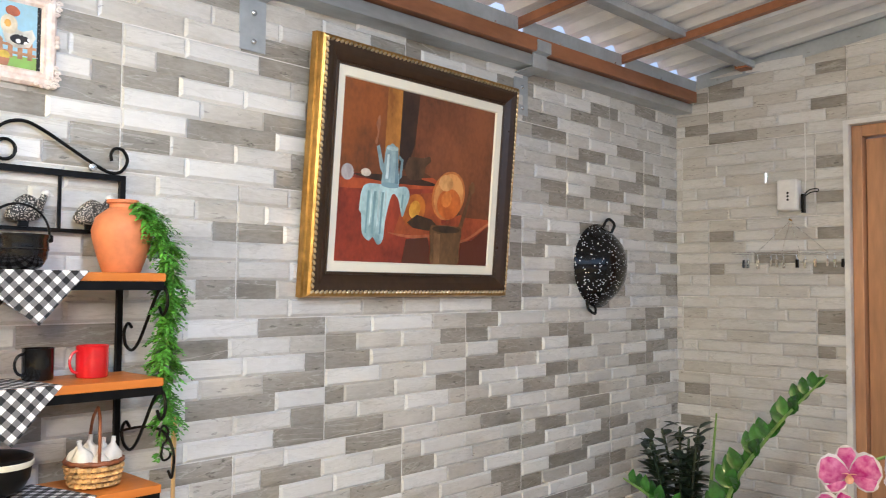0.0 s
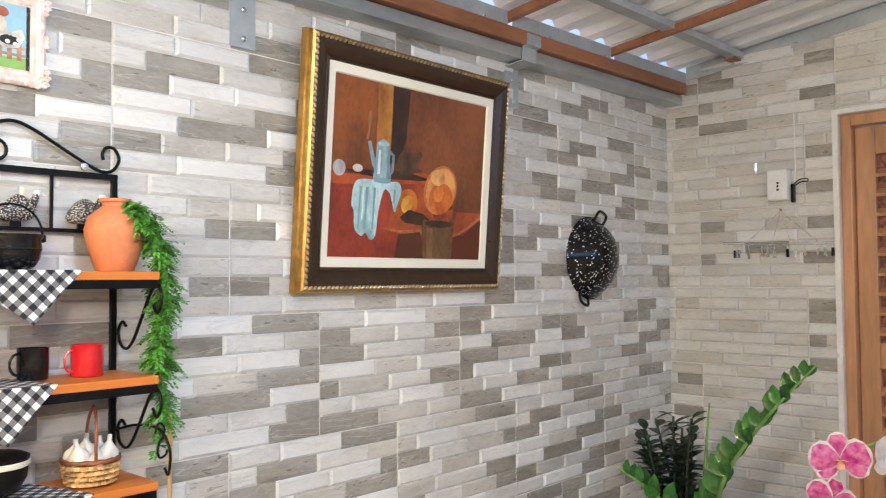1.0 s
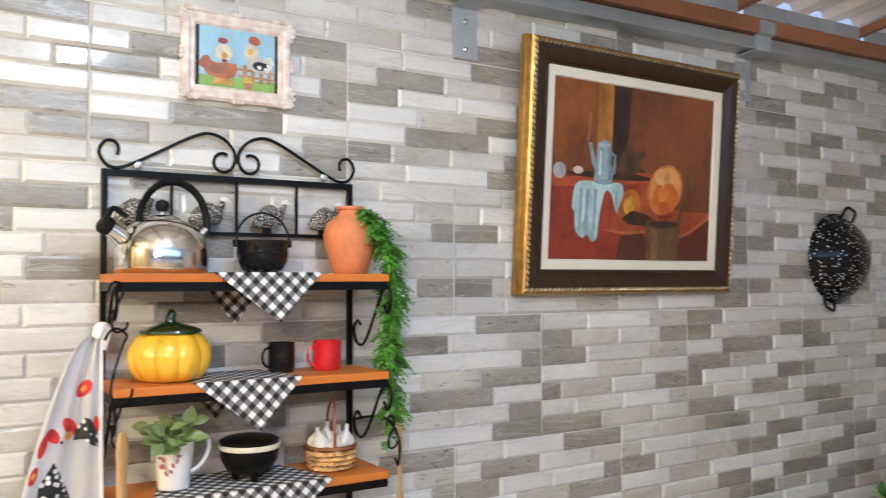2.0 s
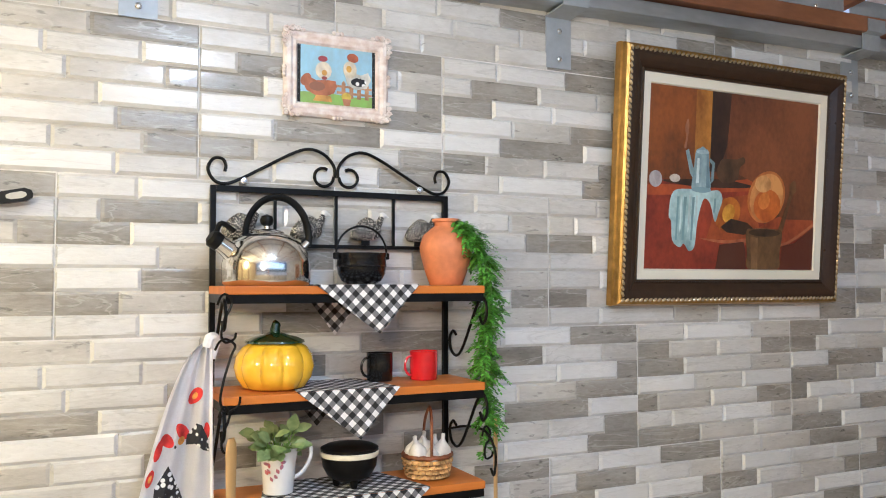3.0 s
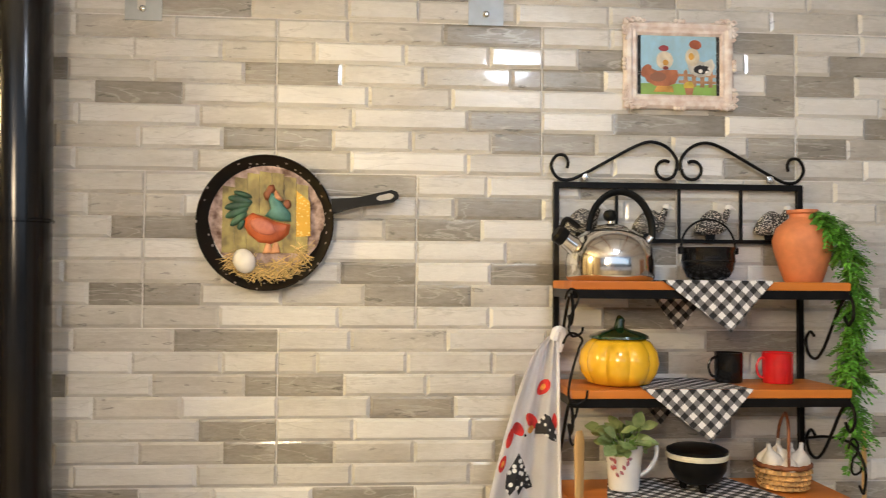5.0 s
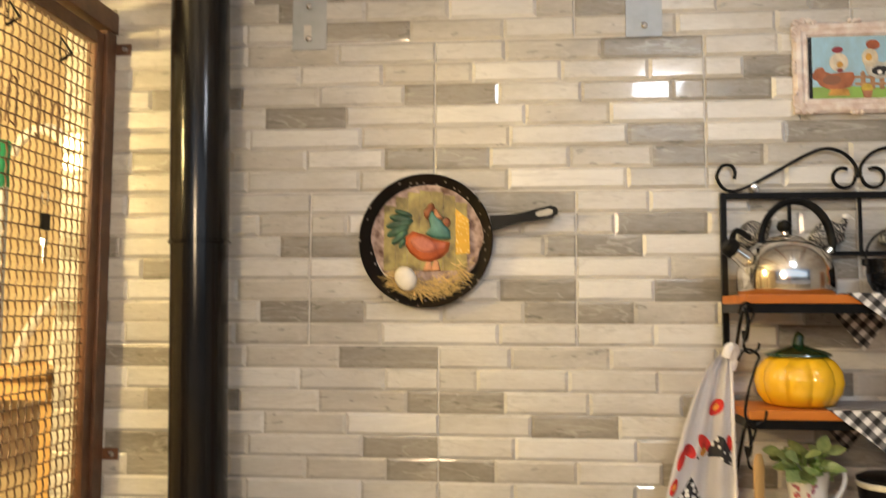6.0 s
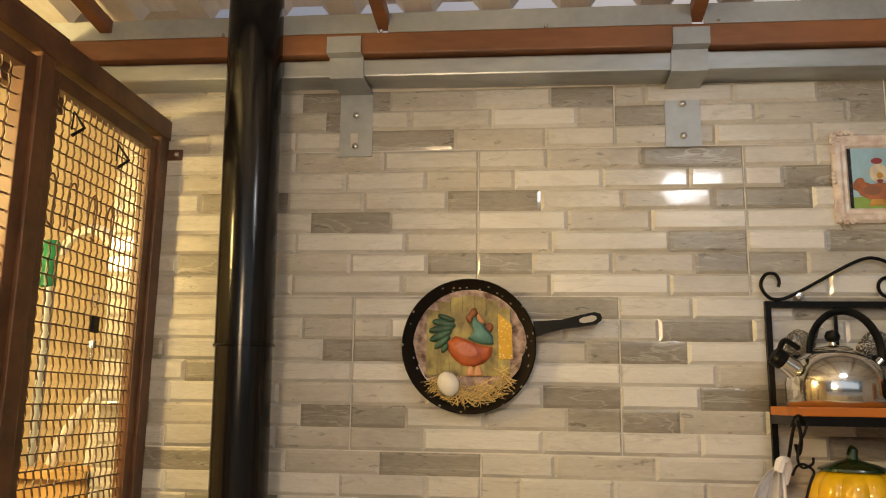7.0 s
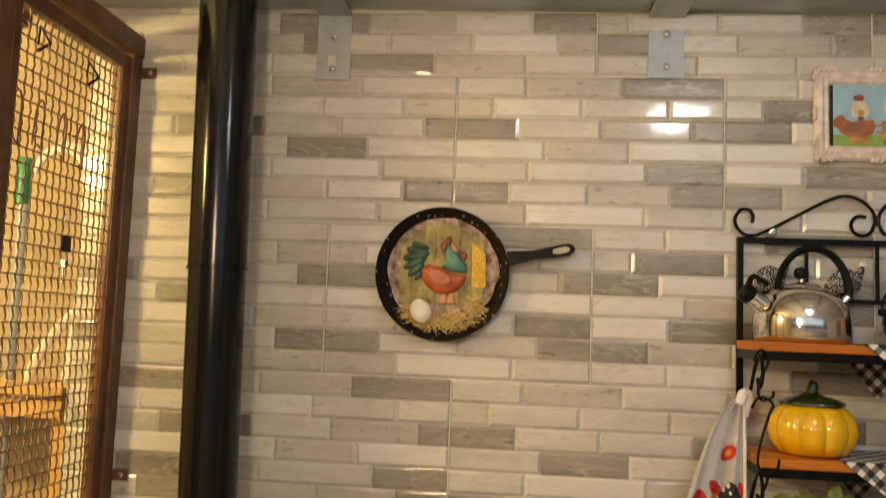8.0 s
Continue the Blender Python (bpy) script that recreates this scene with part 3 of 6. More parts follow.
# scrolled crest: two mirrored S bars that meet in the middle
def scroll(sgn):
    xm = (SX0 + SX1) / 2
    L = lambda d, z: (xm - sgn * d, FY - 0.006, 1.588 + z)
    pts = []
    for k in range(15):                      # inner curl near the middle
        a = radians(60 + 300 * k / 14)
        r = 0.018 + 0.006 * k / 14
        pts.append(L(0.030 - r * math.cos(a) * -1 * -1, 0.031 + r * math.sin(a)))
    pts += smooth_line([L(0.0035, 0.030), L(0.006, 0.055), L(0.028, 0.080), L(0.062, 0.090), L(0.10, 0.078), L(0.16, 0.045), L(0.215, 0.015), L(0.245, 0.004), L(0.268, 0.010), L(0.281, 0.034), L(0.270, 0.056), L(0.252, 0.057), L(0.244, 0.044), L(0.246, 0.030)], 5)
    part("scroll", tube(pts, 0.0036, 8), BLACKI, su, smooth=True)
    part("screw", lathe([(0.009, 0), (0.008, 0.005), (0, 0.008)], (xm - sgn * 0.205, FY - 0.004, 1.600), 12, axis='y'), SCREW, su, smooth=True)


scroll(1)
scroll(-1)
# S-scrolls in the plane of each side, from the front edge down to the back upright
for z in (S1, S2):
    for x in (SX1 + 0.002, SX0 - 0.002):
        q = [(-.178, -.068), (-.192, -.084), (-.210, -.066), (-.208, -.040), (-.190, -.026), (-.165, -.045), (-.130, -.095), (-.095, -.142), (-.065, -.162), (-.036, -.152), (-.028, -.124), (-.045, -.106), (-.062, -.114)]
        part("side_scroll", tube(smooth_line([(x, y, z + dz) for y, dz in q], 4), 0.0034, 7), BLACKI, su, smooth=True)
part("side_hook", tube(smooth_line([(SX1 + 0.002, -0.03, S3 + 0.085), (SX1 + 0.01, -0.10, S3 + 0.10), (SX1 + 0.02, -0.17, S3 + 0.098), (SX1 + 0.025, -0.205, S3 + 0.06), (SX1 + 0.025, -0.20, S3 + 0.01), (SX1 + 0.025, -0.185, S3 + 0.02)], 5), 0.003, 7), BLACKI, su, smooth=True)


# guinea fowl figures on the lower rail
def guinea(x, s):
    bm = bmesh.new()
    z0 = 1.498
    bmesh.ops.create_uvsphere(bm, u_segments=20, v_segments=12, radius=1.0)
    for v in bm.verts:
        q = v.co.copy()
        tail = max(0.0, -q.x)
        v.co = Vector((x + q.x * 0.037 * s, FY - 0.014 + q.y * 0.013, z0 + q.z * (0.027 - 0.006 * tail) - tail * 0.010 + 0.006 * (1 - q.x * q.x)))
    tube(smooth_line([(x + 0.022 * s, FY - 0.014, z0 + 0.008), (x + 0.033 * s, FY - 0.014, z0 + 0.022), (x + 0.038 * s, FY - 0.014, z0 + 0.034)], 4), [0.013, 0.012, 0.011, 0.009, 0.008, 0.0075, 0.007, 0.0065, 0.006], 8, bm)
    for f in list(bm.faces)[:]:
        f.material_index = 0
    k0 = len(bm.faces)
    r = bmesh.ops.create_uvsphere(bm, u_segments=10, v_segments=7, radius=1.0)
    for v in r["verts"]:
        v.co = Vector((x + (0.040 + v.co.x * 0.009) * s, FY - 0.014 + v.co.y * 0.006, z0 + 0.038 + v.co.z * 0.007))
    tube([(x + 0.047 * s, FY - 0.014, z0 + 0.037), (x + 0.056 * s, FY - 0.014, z0 + 0.033)], [0.004, 0.0008], 6, bm)
    for f in list(bm.faces)[k0:]:
        f.material_index = 1
    k1 = len(bm.faces)
    box(x - 0.012, x + 0.008, FY - 0.017, FY - 0.011, 1.466, z0 - 0.018, bm=bm)
    for f in list(bm.faces)[k1:]:
        f.material_index = 2
    ob = part("guinea_fowl_figure", bm, [GUINEA, WHITEP, BLACKI], None, smooth=True)
    tagged(ob, "black guinea fowl figure with white dots on the shelf rail", "figurine", "guinea fowl figures")


for x in (0.920, 1.068, 1.206, 1.338):
    guinea(x, 1)


# ---- gingham napkins: laid cornerwise, corners hanging over the front and the back edge ----
def napkin(xc, z, half, drop, backx, backdrop):
    th = 0.0016
    bm = bmesh.new()
    uv = bm.loops.layers.uv.new("UVMap")
    check = 0.0115

    def sheet(fn, rows, cols):
        grid = [[None] * (cols + 1) for _ in range(rows + 1)]
        for i in range(rows + 1):
            for j in range(cols + 1):
                co, st = fn(i / rows, j / cols)
                grid[i][j] = (bm.verts.new(co), st)
        for i in range(rows):
            for j in range(cols):
                q = [grid[i][j], grid[i][j + 1], grid[i + 1][j + 1], grid[i + 1][j]]
                f = bm.faces.new([a for a, _ in q])
                for lp, (_, s) in zip(f.loops, q):
                    lp[uv].uv = ((s[0] + s[1]) * 0.7071 / check / 2 + 0.2, (s[0] - s[1]) * 0.7071 / check / 2 + 0.1)
    front = -SD - 0.0055

    def top(a, b):
        y = -0.028 + (front + 0.028) * a
        hw = half * (0.72 + 0.28 * a)
        x = xc + (b - 0.5) * 2 * hw
        return Vector((x, y, z + th + 0.0008 * math.sin(x * 90) * (1 - a))), (x - xc, y - front)

    def hang(a, b):
        hw = half * (1 - a)
        x = xc + (b - 0.5) * 2 * hw + 0.02 * a
        dz = drop * a
        y = front - 0.002 - 0.006 * math.sin(a * 1.5) - 0.004 * math.sin((x - xc) * 55) * a
        return Vector((x, y, z + th - dz)), (x - xc, -dz)

    def back(a, b):
        hw = half * 0.75 * (1 - a)
        x = backx + (b - 0.5) * 2 * hw
        dz = backdrop * a
        return Vector((x, -0.0215 - 0.001 * math.sin(a * 3), z + th - dz)), (x - xc, dz + 0.2)
    sheet(top, 8, 12)
    sheet(hang, 12, 12)
    if backdrop:
        sheet(lambda a, b: (Vector((backx + (b - 0.5) * half * 1.5, -0.028 + 0.0065 * a, z + th)), (backx + (b - 0.5) * half * 1.5 - xc, 0.2)), 1, 12)
        sheet(back, 10, 12)
    bmesh.ops.remove_doubles(bm, verts=bm.verts, dist=0.0002)
    bmesh.ops.solidify(bm, geom=bm.faces[:], thickness=0.0008)
    ob = part("napkin", bm, GINGHAM, None, smooth=True)
    tagged(ob, "black and white gingham napkin hanging over the board edge", "napkin", "napkins on the shelf")


napkin(1.147, S1, 0.111, 0.099, 1.135, 0.112)
napkin(1.107, S2, 0.108, 0.099, 1.095, 0.10)
napkin(1.106, S3, 0.178, 0.12, 1.12, 0.0)
TOP = 0.0036

# ---- kettle ----
KX, KY = 0.9615, -0.105
kt = thing("kettle", "polished steel whistling kettle with a black handle", "kettle", (KX, KY, S1))
part("body", lathe([(0.082, 0), (0.087, 0.003), (0.0900, 0.012), (0.0895, 0.045), (0.084, 0.067), (0.071, 0.087), (0.051, 0.102), (0.034, 0.108)], (KX, KY, S1), 48), STEEL, kt, smooth=True)
lid = part("lid", lathe([(0.034, 0), (0.036, 0.002), (0.030, 0.006), (0.012, 0.009), (0.006, 0.011), (0.006, 0.018)], (KX, KY, S1 + 0.107), 32), STEEL, kt, smooth=True)
part("knob", lathe([(0.006, 0), (0.012, 0.004), (0.0145, 0.012), (0.011, 0.021), (0, 0.025)], (KX, KY, S1 + 0.122), 20), RUBBER, lid, smooth=True)
d = Vector((-0.90, -0.2, 0.62)).normalized()
b0 = Vector((KX - 0.066, KY - 0.012, S1 + 0.062))
sp = part("spout", tube([b0, b0 + d * 0.024, b0 + d * 0.046], [0.022, 0.0175, 0.0155], 20), STEEL, kt, smooth=True)
part("whistle_cap", tube([b0 + d * 0.042, b0 + d * 0.058, b0 + d * 0.064], [0.0185, 0.0185, 0.012], 18), RUBBER, sp, smooth=True)
part("cap_lever", tube(smooth_line([b0 + d * 0.055 + Vector((0.004, 0, 0.012)), b0 + d * 0.05 + Vector((0.012, 0, 0.034)), b0 + d * 0.03 + Vector((0.022, 0, 0.030))], 4), 0.0055, 8), RUBBER, sp, smooth=True)
hp = [(KX + 0.022 + 0.066 * math.cos(radians(a)), KY, S1 + 0.100 + 0.083 * math.sin(radians(a))) for a in range(-12, 193, 9)]
part("handle", tube(hp, 0.0058, 10, flat=1.4), RUBBER, kt, smooth=True)
for sx, zz in ((0.080, 0.075), (-0.058, 0.085)):
    part("handle_bracket", tube([(KX + sx * 0.9, KY, S1 + zz), (KX + 0.022 + (0.065 if sx > 0 else -0.065), KY, S1 + 0.09)], 0.0075, 10), STEEL, kt, smooth=True)

# ---- cauldron ----
CX, CY = 1.1655, -0.11
cd = thing("cauldron", "small black iron cauldron with a wire bail on the napkin", "cauldron", (CX, CY, S1 + TOP))
ob = lathe([(0.030, 0.0), (0.042, 0.006), (0.051, 0.022), (0.0535, 0.042), (0.052, 0.056), (0.0545, 0.060), (0.0545, 0.066), (0.050, 0.066), (0.047, 0.05), (0.03, 0.01), (0.0, 0.008)], (CX, CY, S1 + TOP), 40)
part("pot", ob, BLACKM, cd, smooth=True)
part("ribs", lathe([(0.0535, 0.036), (0.0545, 0.038), (0.0535, 0.040)], (CX, CY, S1 + TOP), 40), BLACKM, cd)
for sx in (-1, 1):
    part("ear", lathe([(0.004, 0), (0.008, 0.002), (0.008, 0.014), (0.004, 0.016)], (CX + sx * 0.056, CY, S1 + TOP + 0.052), 10), BLACKI, cd, smooth=True)
part("bail", tube([(CX + 0.057 * math.cos(radians(a)), CY, S1 + TOP + 0.066 + 0.058 * math.sin(radians(a))) for a in range(0, 181, 9)], 0.0024, 7), BLACKI, cd, smooth=True)

# ---- terracotta vase with the hanging fern garland ----
VX, VY = 1.3645, -0.115
vs_ = part("vase", lathe([(0.034, 0), (0.037, 0.002), (0.047, 0.03), (0.057, 0.066), (0.0600, 0.086), (0.052, 0.112), (0.034, 0.127), (0.026, 0.133), (0.026, 0.140), (0.031, 0.143), (0.031, 0.149), (0.024, 0.149), (0.022, 0.138), (0.02, 0.12), (0.0, 0.11)], (VX, VY, S1), 40), TERRA, None, smooth=True)
tagged(vs_, "orange terracotta vase with a flared rim", "vase")
rnd = random.Random(5)
gl = thing("fern_garland", "green plastic fern garland trailing from the terracotta vase", "artificial plant", (VX + 0.04, VY - 0.03, S1 + 0.13))
strands = [smooth_line([(VX + 0.018, VY - 0.02, S1 + 0.146), (VX + 0.050, VY - 0.035, S1 + 0.125), (VX + 0.072, VY - 0.03, S1 + 0.05), (VX + 0.085, VY - 0.02, S1 - 0.05), (VX + 0.080, VY - 0.03, S1 - 0.16), (VX + 0.088, VY - 0.03, S1 - 0.26), (VX + 0.072, VY - 0.04, S1 - 0.37)], 9),
           smooth_line([(VX + 0.020, VY - 0.03, S1 + 0.14), (VX + 0.060, VY - 0.05, S1 + 0.09), (VX + 0.098, VY - 0.03, S1 + 0.01), (VX + 0.085, VY - 0.05, S1 - 0.09), (VX + 0.072, VY - 0.05, S1 - 0.19), (VX + 0.100, VY - 0.03, S1 - 0.30)], 9),
           smooth_line([(VX + 0.010, VY - 0.045, S1 + 0.135), (VX + 0.045, VY - 0.065, S1 + 0.085), (VX + 0.082, VY - 0.06, S1 + 0.0), (VX + 0.075, VY - 0.05, S1 - 0.1), (VX + 0.10, VY - 0.03, S1 - 0.2)], 9)]
for st_ in strands:
    stm = part("stem", tube(st_, 0.0016, 5), STEM, gl)
    bm = bmesh.new()
    for i, p in enumerate(st_):
        full = 0.55 + 0.45 * math.sin(i * 0.55 + p.x * 40)
        for k in range(3 if full > 0.35 else 1):
            a = rnd.uniform(0, 2 * math.pi)
            out = Vector((math.cos(a), math.sin(a) * 0.8 - 0.25, rnd.uniform(-1.1, 0.15))).normalized()
            tip = p + out * rnd.uniform(0.022, 0.036) * (0.6 + 0.8 * full)
            sd = out.cross(Vector((0.15, 0.3, 1))).normalized()
            for j in range(8):
                t = j / 7
                c = p.lerp(tip, t) - Vector((0, 0, 0.012 * t * t))
                for s in (-1, 1):
                    w = (out * 0.9 + sd * s * 0.9 + Vector((0, 0, rnd.uniform(-0.5, 0.3)))).normalized()
                    leaf(bm, c, w, Vector((0, -0.4, 1)), 0.0150 * (1.2 - 0.6 * t) * rnd.uniform(0.8, 1.2), 0.0058, 0.2)
    part("fronds", bm, LEAF, gl)

# ---- pumpkin tureen and mugs on the second board ----
QX, QY = 0.977, -0.115
pk = thing("pumpkin_tureen", "glossy yellow ceramic pumpkin tureen with a dark green lid", "tureen", (QX, QY, S2))
lob = lambda a: 0.925 + 0.075 * abs(math.cos(a * 5)) ** 0.6
part("bowl", lathe([(0.046, 0.0), (0.064, 0.006), (0.077, 0.026), (0.082, 0.046), (0.078, 0.068), (0.066, 0.085), (0.052, 0.094)], (QX, QY, S2), 80, wave=lob), YELLOW, pk, smooth=True)
ld = part("lid", lathe([(0.050, 0.0), (0.060, 0.0015), (0.0585, 0.006), (0.045, 0.012), (0.022, 0.018), (0.013, 0.022)], (QX, QY, S2 + 0.0925), 60, wave=lambda a: 1 + 0.03 * math.cos(a * 5)), GREENG, pk, smooth=True)
part("stalk", tube(smooth_line([(QX, QY, S2 + 0.110), (QX + 0.001, QY, S2 + 0.122), (QX + 0.004, QY, S2 + 0.132), (QX + 0.007, QY, S2 + 0.136)], 4), [0.014, 0.0125, 0.0115, 0.011, 0.0105, 0.010, 0.0098, 0.0096, 0.0095, 0.009, 0.0085, 0.008, 0.005], 12), GREENG, ld, smooth=True)


def mug(x, y, z, r, h, material, label, hang):
    th = thing("mug", label, "mug", (x, y, z), "enamel mugs")
    part("cup", lathe([(r * 0.93, 0), (r * 0.97, 0.002), (r, h * 0.5), (r * 1.0, h - 0.002), (r * 1.05, h), (r * 0.95, h), (r * 0.93, h * 0.5), (0, 0.004)], (x, y, z), 32), material, th, smooth=True)
    part("handle", tube([(x - r - 0.001 - 0.0135 * math.sin(radians(a)), y - 0.003, z + h * 0.5 + h * 0.33 * math.cos(radians(a))) for a in range(-8, 189, 14)], 0.0027, 8), hang, th, smooth=True)


mug(1.2115, -0.10, S2 + TOP, 0.0285, 0.060, BLACKM, "small glossy black enamel mug on the gingham napkin", BLACKM)
mug(1.316, -0.10, S2 + 0.001, 0.0315, 0.063, REDE, "small glossy red enamel mug beside the black mug", REDE)

# ---- third board: white china mug with a plant, black bowl, basket of garlic ----
MX, MY = 0.984, -0.125
wm = thing("china_mug", "white china mug with a red flower print, holding a plant", "mug", (MX, MY, S3))
part("cup", lathe([(0.027, 0), (0.030, 0.002), (0.034, 0.05), (0.0395, 0.088), (0.041, 0.092), (0.038, 0.092), (0.033, 0.05), (0.0, 0.03)], (MX, MY, S3 + TOP), 36), CHINA, wm, smooth=True)
part("handle", tube(smooth_line([(MX + 0.030, MY, S3 + 0.030), (MX + 0.050, MY, S3 + 0.042), (MX + 0.066, MY, S3 + 0.068), (MX + 0.066, MY, S3 + 0.092), (MX + 0.056, MY, S3 + 0.100), (MX + 0.046, MY, S3 + 0.090), (MX + 0.038, MY, S3 + 0.085)], 5), 0.0042, 8), CHINA, wm, smooth=True)
bm = bmesh.new()
rnd = random.Random(12)
for k in range(9):
    a = radians(250 + rnd.uniform(-26, 30))
    zz = S3 + 0.03 + 0.045 * rnd.random()
    rr = 0.0345 + (zz - S3) * 0.05 + 0.0012
    c = Vector((MX + rr * math.cos(a), MY + rr * math.sin(a), zz))
    leaf(bm, c, (rnd.uniform(-1, 1), 0, rnd.uniform(-1, 1)), (math.cos(a), math.sin(a), 0), 0.012, 0.007, 0.05)
part("flower_print", bm, mat("print_red", (0.55, 0.10, 0.09), 0.3, vary=0.4, scale=90, color2=(0.25, 0.2, 0.3)), wm)
pl = thing("mug_plant", "pale green leafy plant growing in the china mug", "plant", (MX, MY, S3 + 0.06))
bm = bmesh.new()
for k in range(58):
    a = rnd.uniform(0, 2 * math.pi)
    el = rnd.uniform(0.1, 1.4)
    L_ = rnd.uniform(0.012, 0.048)
    w = Vector((math.cos(a) * math.cos(el), math.sin(a) * math.cos(el), math.sin(el)))
    b = Vector((MX, MY, S3 + 0.088)) + Vector((math.cos(a), math.sin(a), 0)) * 0.016
    e = b + w * L_
    part("stem", tube([b, e], 0.0011, 4), STEM, pl)
    leaf(bm, e, w + Vector((rnd.uniform(-.6, .6), rnd.uniform(-.6, .3), -0.5)), (0, -0.7, 0.7), rnd.uniform(0.026, 0.038), rnd.uniform(0.020, 0.029), 0.2, 1)
part("leaves", bm, LEAF4, pl, smooth=True)

BX, BY = 1.133, -0.13
bw = thing("lidded_bowl", "black clay bowl with cream rim and black lid", "bowl", (BX, BY, S3 + TOP))
part("bowl", lathe([(0.026, 0.012), (0.045, 0.022), (0.056, 0.042), (0.0595, 0.066), (0.0, 0.066)], (BX, BY, S3 + TOP), 40), BLACKI, bw, smooth=True)
part("rim", lathe([(0.0597, 0.063), (0.062, 0.066), (0.062, 0.073), (0.058, 0.075)], (BX, BY, S3 + TOP), 40), CREAM, bw, "cream glazed rim", smooth=True)
part("lid", lathe([(0.060, 0.074), (0.0605, 0.080), (0.050, 0.085), (0.02, 0.088), (0, 0.0885)], (BX, BY, S3 + TOP), 40), BLACKI, bw, smooth=True)
for a in (30, 150, 270):
    part("foot", lathe([(0.006, 0), (0.008, 0.008), (0.010, 0.026)], (BX + 0.028 * math.cos(radians(a)), BY + 0.028 * math.sin(radians(a)), S3 + TOP), 10), BLACKI, bw, smooth=True)

GX, GY = 1.318, -0.115
bk = thing("garlic_basket", "small woven wicker basket with a hoop handle", "basket", (GX, GY, S3))
part("lining", lathe([(0.040, 0.002), (0.046, 0.03), (0.049, 0.046), (0.046, 0.046), (0.04, 0.01), (0, 0.008)], (GX, GY, S3 + 0.001), 30), WICKERD, bk)
bm = bmesh.new()
for r in range(4):
    for k in range(20):
        a0 = 2 * math.pi * (k + 0.5 * (r % 2)) / 20
        rad = 0.043 + 0.0022 * r
        pts = [(GX + (rad + 0.0045 * math.sin(math.pi * t)) * math.cos(a0 + t * 0.30), GY + (rad + 0.0045 * math.sin(math.pi * t)) * math.sin(a0 + t * 0.30), S3 + 0.008 + r * 0.0105) for t in (0, .25, .5, .75, 1)]
        tube(pts, 0.0052, 6, bm, flat=0.5)
part("weave", bm, WICKER, bk)
part("rim", tube([(GX + 0.053 * math.cos(a), GY + 0.053 * math.sin(a), S3 + 0.050 + 0.001 * math.sin(a * 14)) for a in (2 * math.pi * k / 56 for k in range(56))], 0.0048, 7, closed=True), WICKERD, bk, smooth=True)
part("handle", tube(smooth_line([(GX - 0.012, GY - 0.05, S3 + 0.048), (GX - 0.012, GY - 0.05, S3 + 0.10), (GX - 0.008, GY - 0.04, S3 + 0.135), (GX - 0.002, GY - 0.02, S3 + 0.152), (GX + 0.004, GY, S3 + 0.150), (GX + 0.008, GY + 0.03, S3 + 0.12), (GX + 0.010, GY + 0.048, S3 + 0.06)], 5), 0.0032, 7), WICKERD, bk, smooth=True)
for i, (dx, dy, dz, s, lean) in enumerate(((-0.030, -0.018, 0.058, 1.0, -0.25), (0.026, -0.020, 0.058, 1.0, 0.1), (-0.004, -0.034, 0.050, 0.85, 0.0), (-0.004, 0.016, 0.060, 1.0, 0.1), (0.0, -0.004, 0.064, 0.8, -0.5), (-0.027, 0.018, 0.055, 0.9, 0.2), (0.028, 0.02, 0.054, 0.9, 0))):
    bm = lathe([(0.006, -0.019), (0.016, -0.016), (0.0215, -0.004), (0.019, 0.008), (0.010, 0.018), (0.005, 0.025), (0.0042, 0.037), (0.003, 0.038)], (0, 0, 0), 28, wave=lambda a: 0.95 + 0.05 * abs(math.cos(a * 4)))
    bmesh.ops.transform(bm, matrix=Matrix.Translation((GX + dx, GY + dy, S3 + dz)) @ Matrix.Rotation(lean, 4, 'Y') @ Matrix.Scale(s, 4), verts=bm.verts)
    tagged(part("garlic", bm, GARLIC, None, smooth=True), "white garlic bulb lying in the wicker basket", "garlic", "garlic bulbs")


# ---- hooks, wooden spoons and the kitchen towel ----
def s_hook(x, y, z, h, w=0.014):
    pts = smooth_line([(x - w, y, z - 0.02), (x - w * 0.6, y, z - 0.004), (x, y, z), (x + w * 0.7, y, z - 0.012), (x + w * 0.4, y, z - 0.03), (x - w * 0.2, y, z - h * 0.55), (x - w * 0.5, y, z - h * 0.85), (x, y, z - h), (x + w, y, z - h * 0.93), (x + w * 1.2, y, z - h * 0.8)], 5)
    ob = part("pot_hook", tube(pts, 0.0024, 7), BLACKI, None, smooth=True)
    tagged(ob, "black bent wire hook hanging from the shelf", "hook", "hooks on the shelf")


s_hook(0.861, -SD - 0.008, S1 - 0.016, 0.09, 0.016)
s_hook(0.863, -SD - 0.010, S1 - 0.10, 0.135, 0.022)
s_hook(0.861, -SD - 0.010, S2 - 0.017, 0.085, 0.012)
s_hook(1.432, -SD + 0.02, S2 - 0.10, 0.07, 0.012)
s_hook(1.444, -0.15, S1 - 0.016, 0.085, 0.012)


def spoon(x, y, z, L, w, lean):
    bm = bmesh.new()
    pts = [(x + lean * t, y, z - L * t) for t in (0, .04, .1, .4, .6, .68, .8, .92, 1)]
    tube(pts, [w * 0.35, w * 0.55, w * 0.62, w * 0.5, w * 0.5, w * 0.9, w * 1.25, w * 1.1, w * 0.3], 12, bm, flat=0.35)
    return tagged(part("wooden_spoon", bm, SPOONW, None, smooth=True), "pale wooden spoon hanging from a shelf hook", "spoon", "wooden spoons")


spoon(0.872, -SD - 0.014, S2 - 0.075, 0.30, 0.027, 0.0)
spoon(1.470, -SD + 0.05, S2 - 0.085, 0.30, 0.021, 0.0)

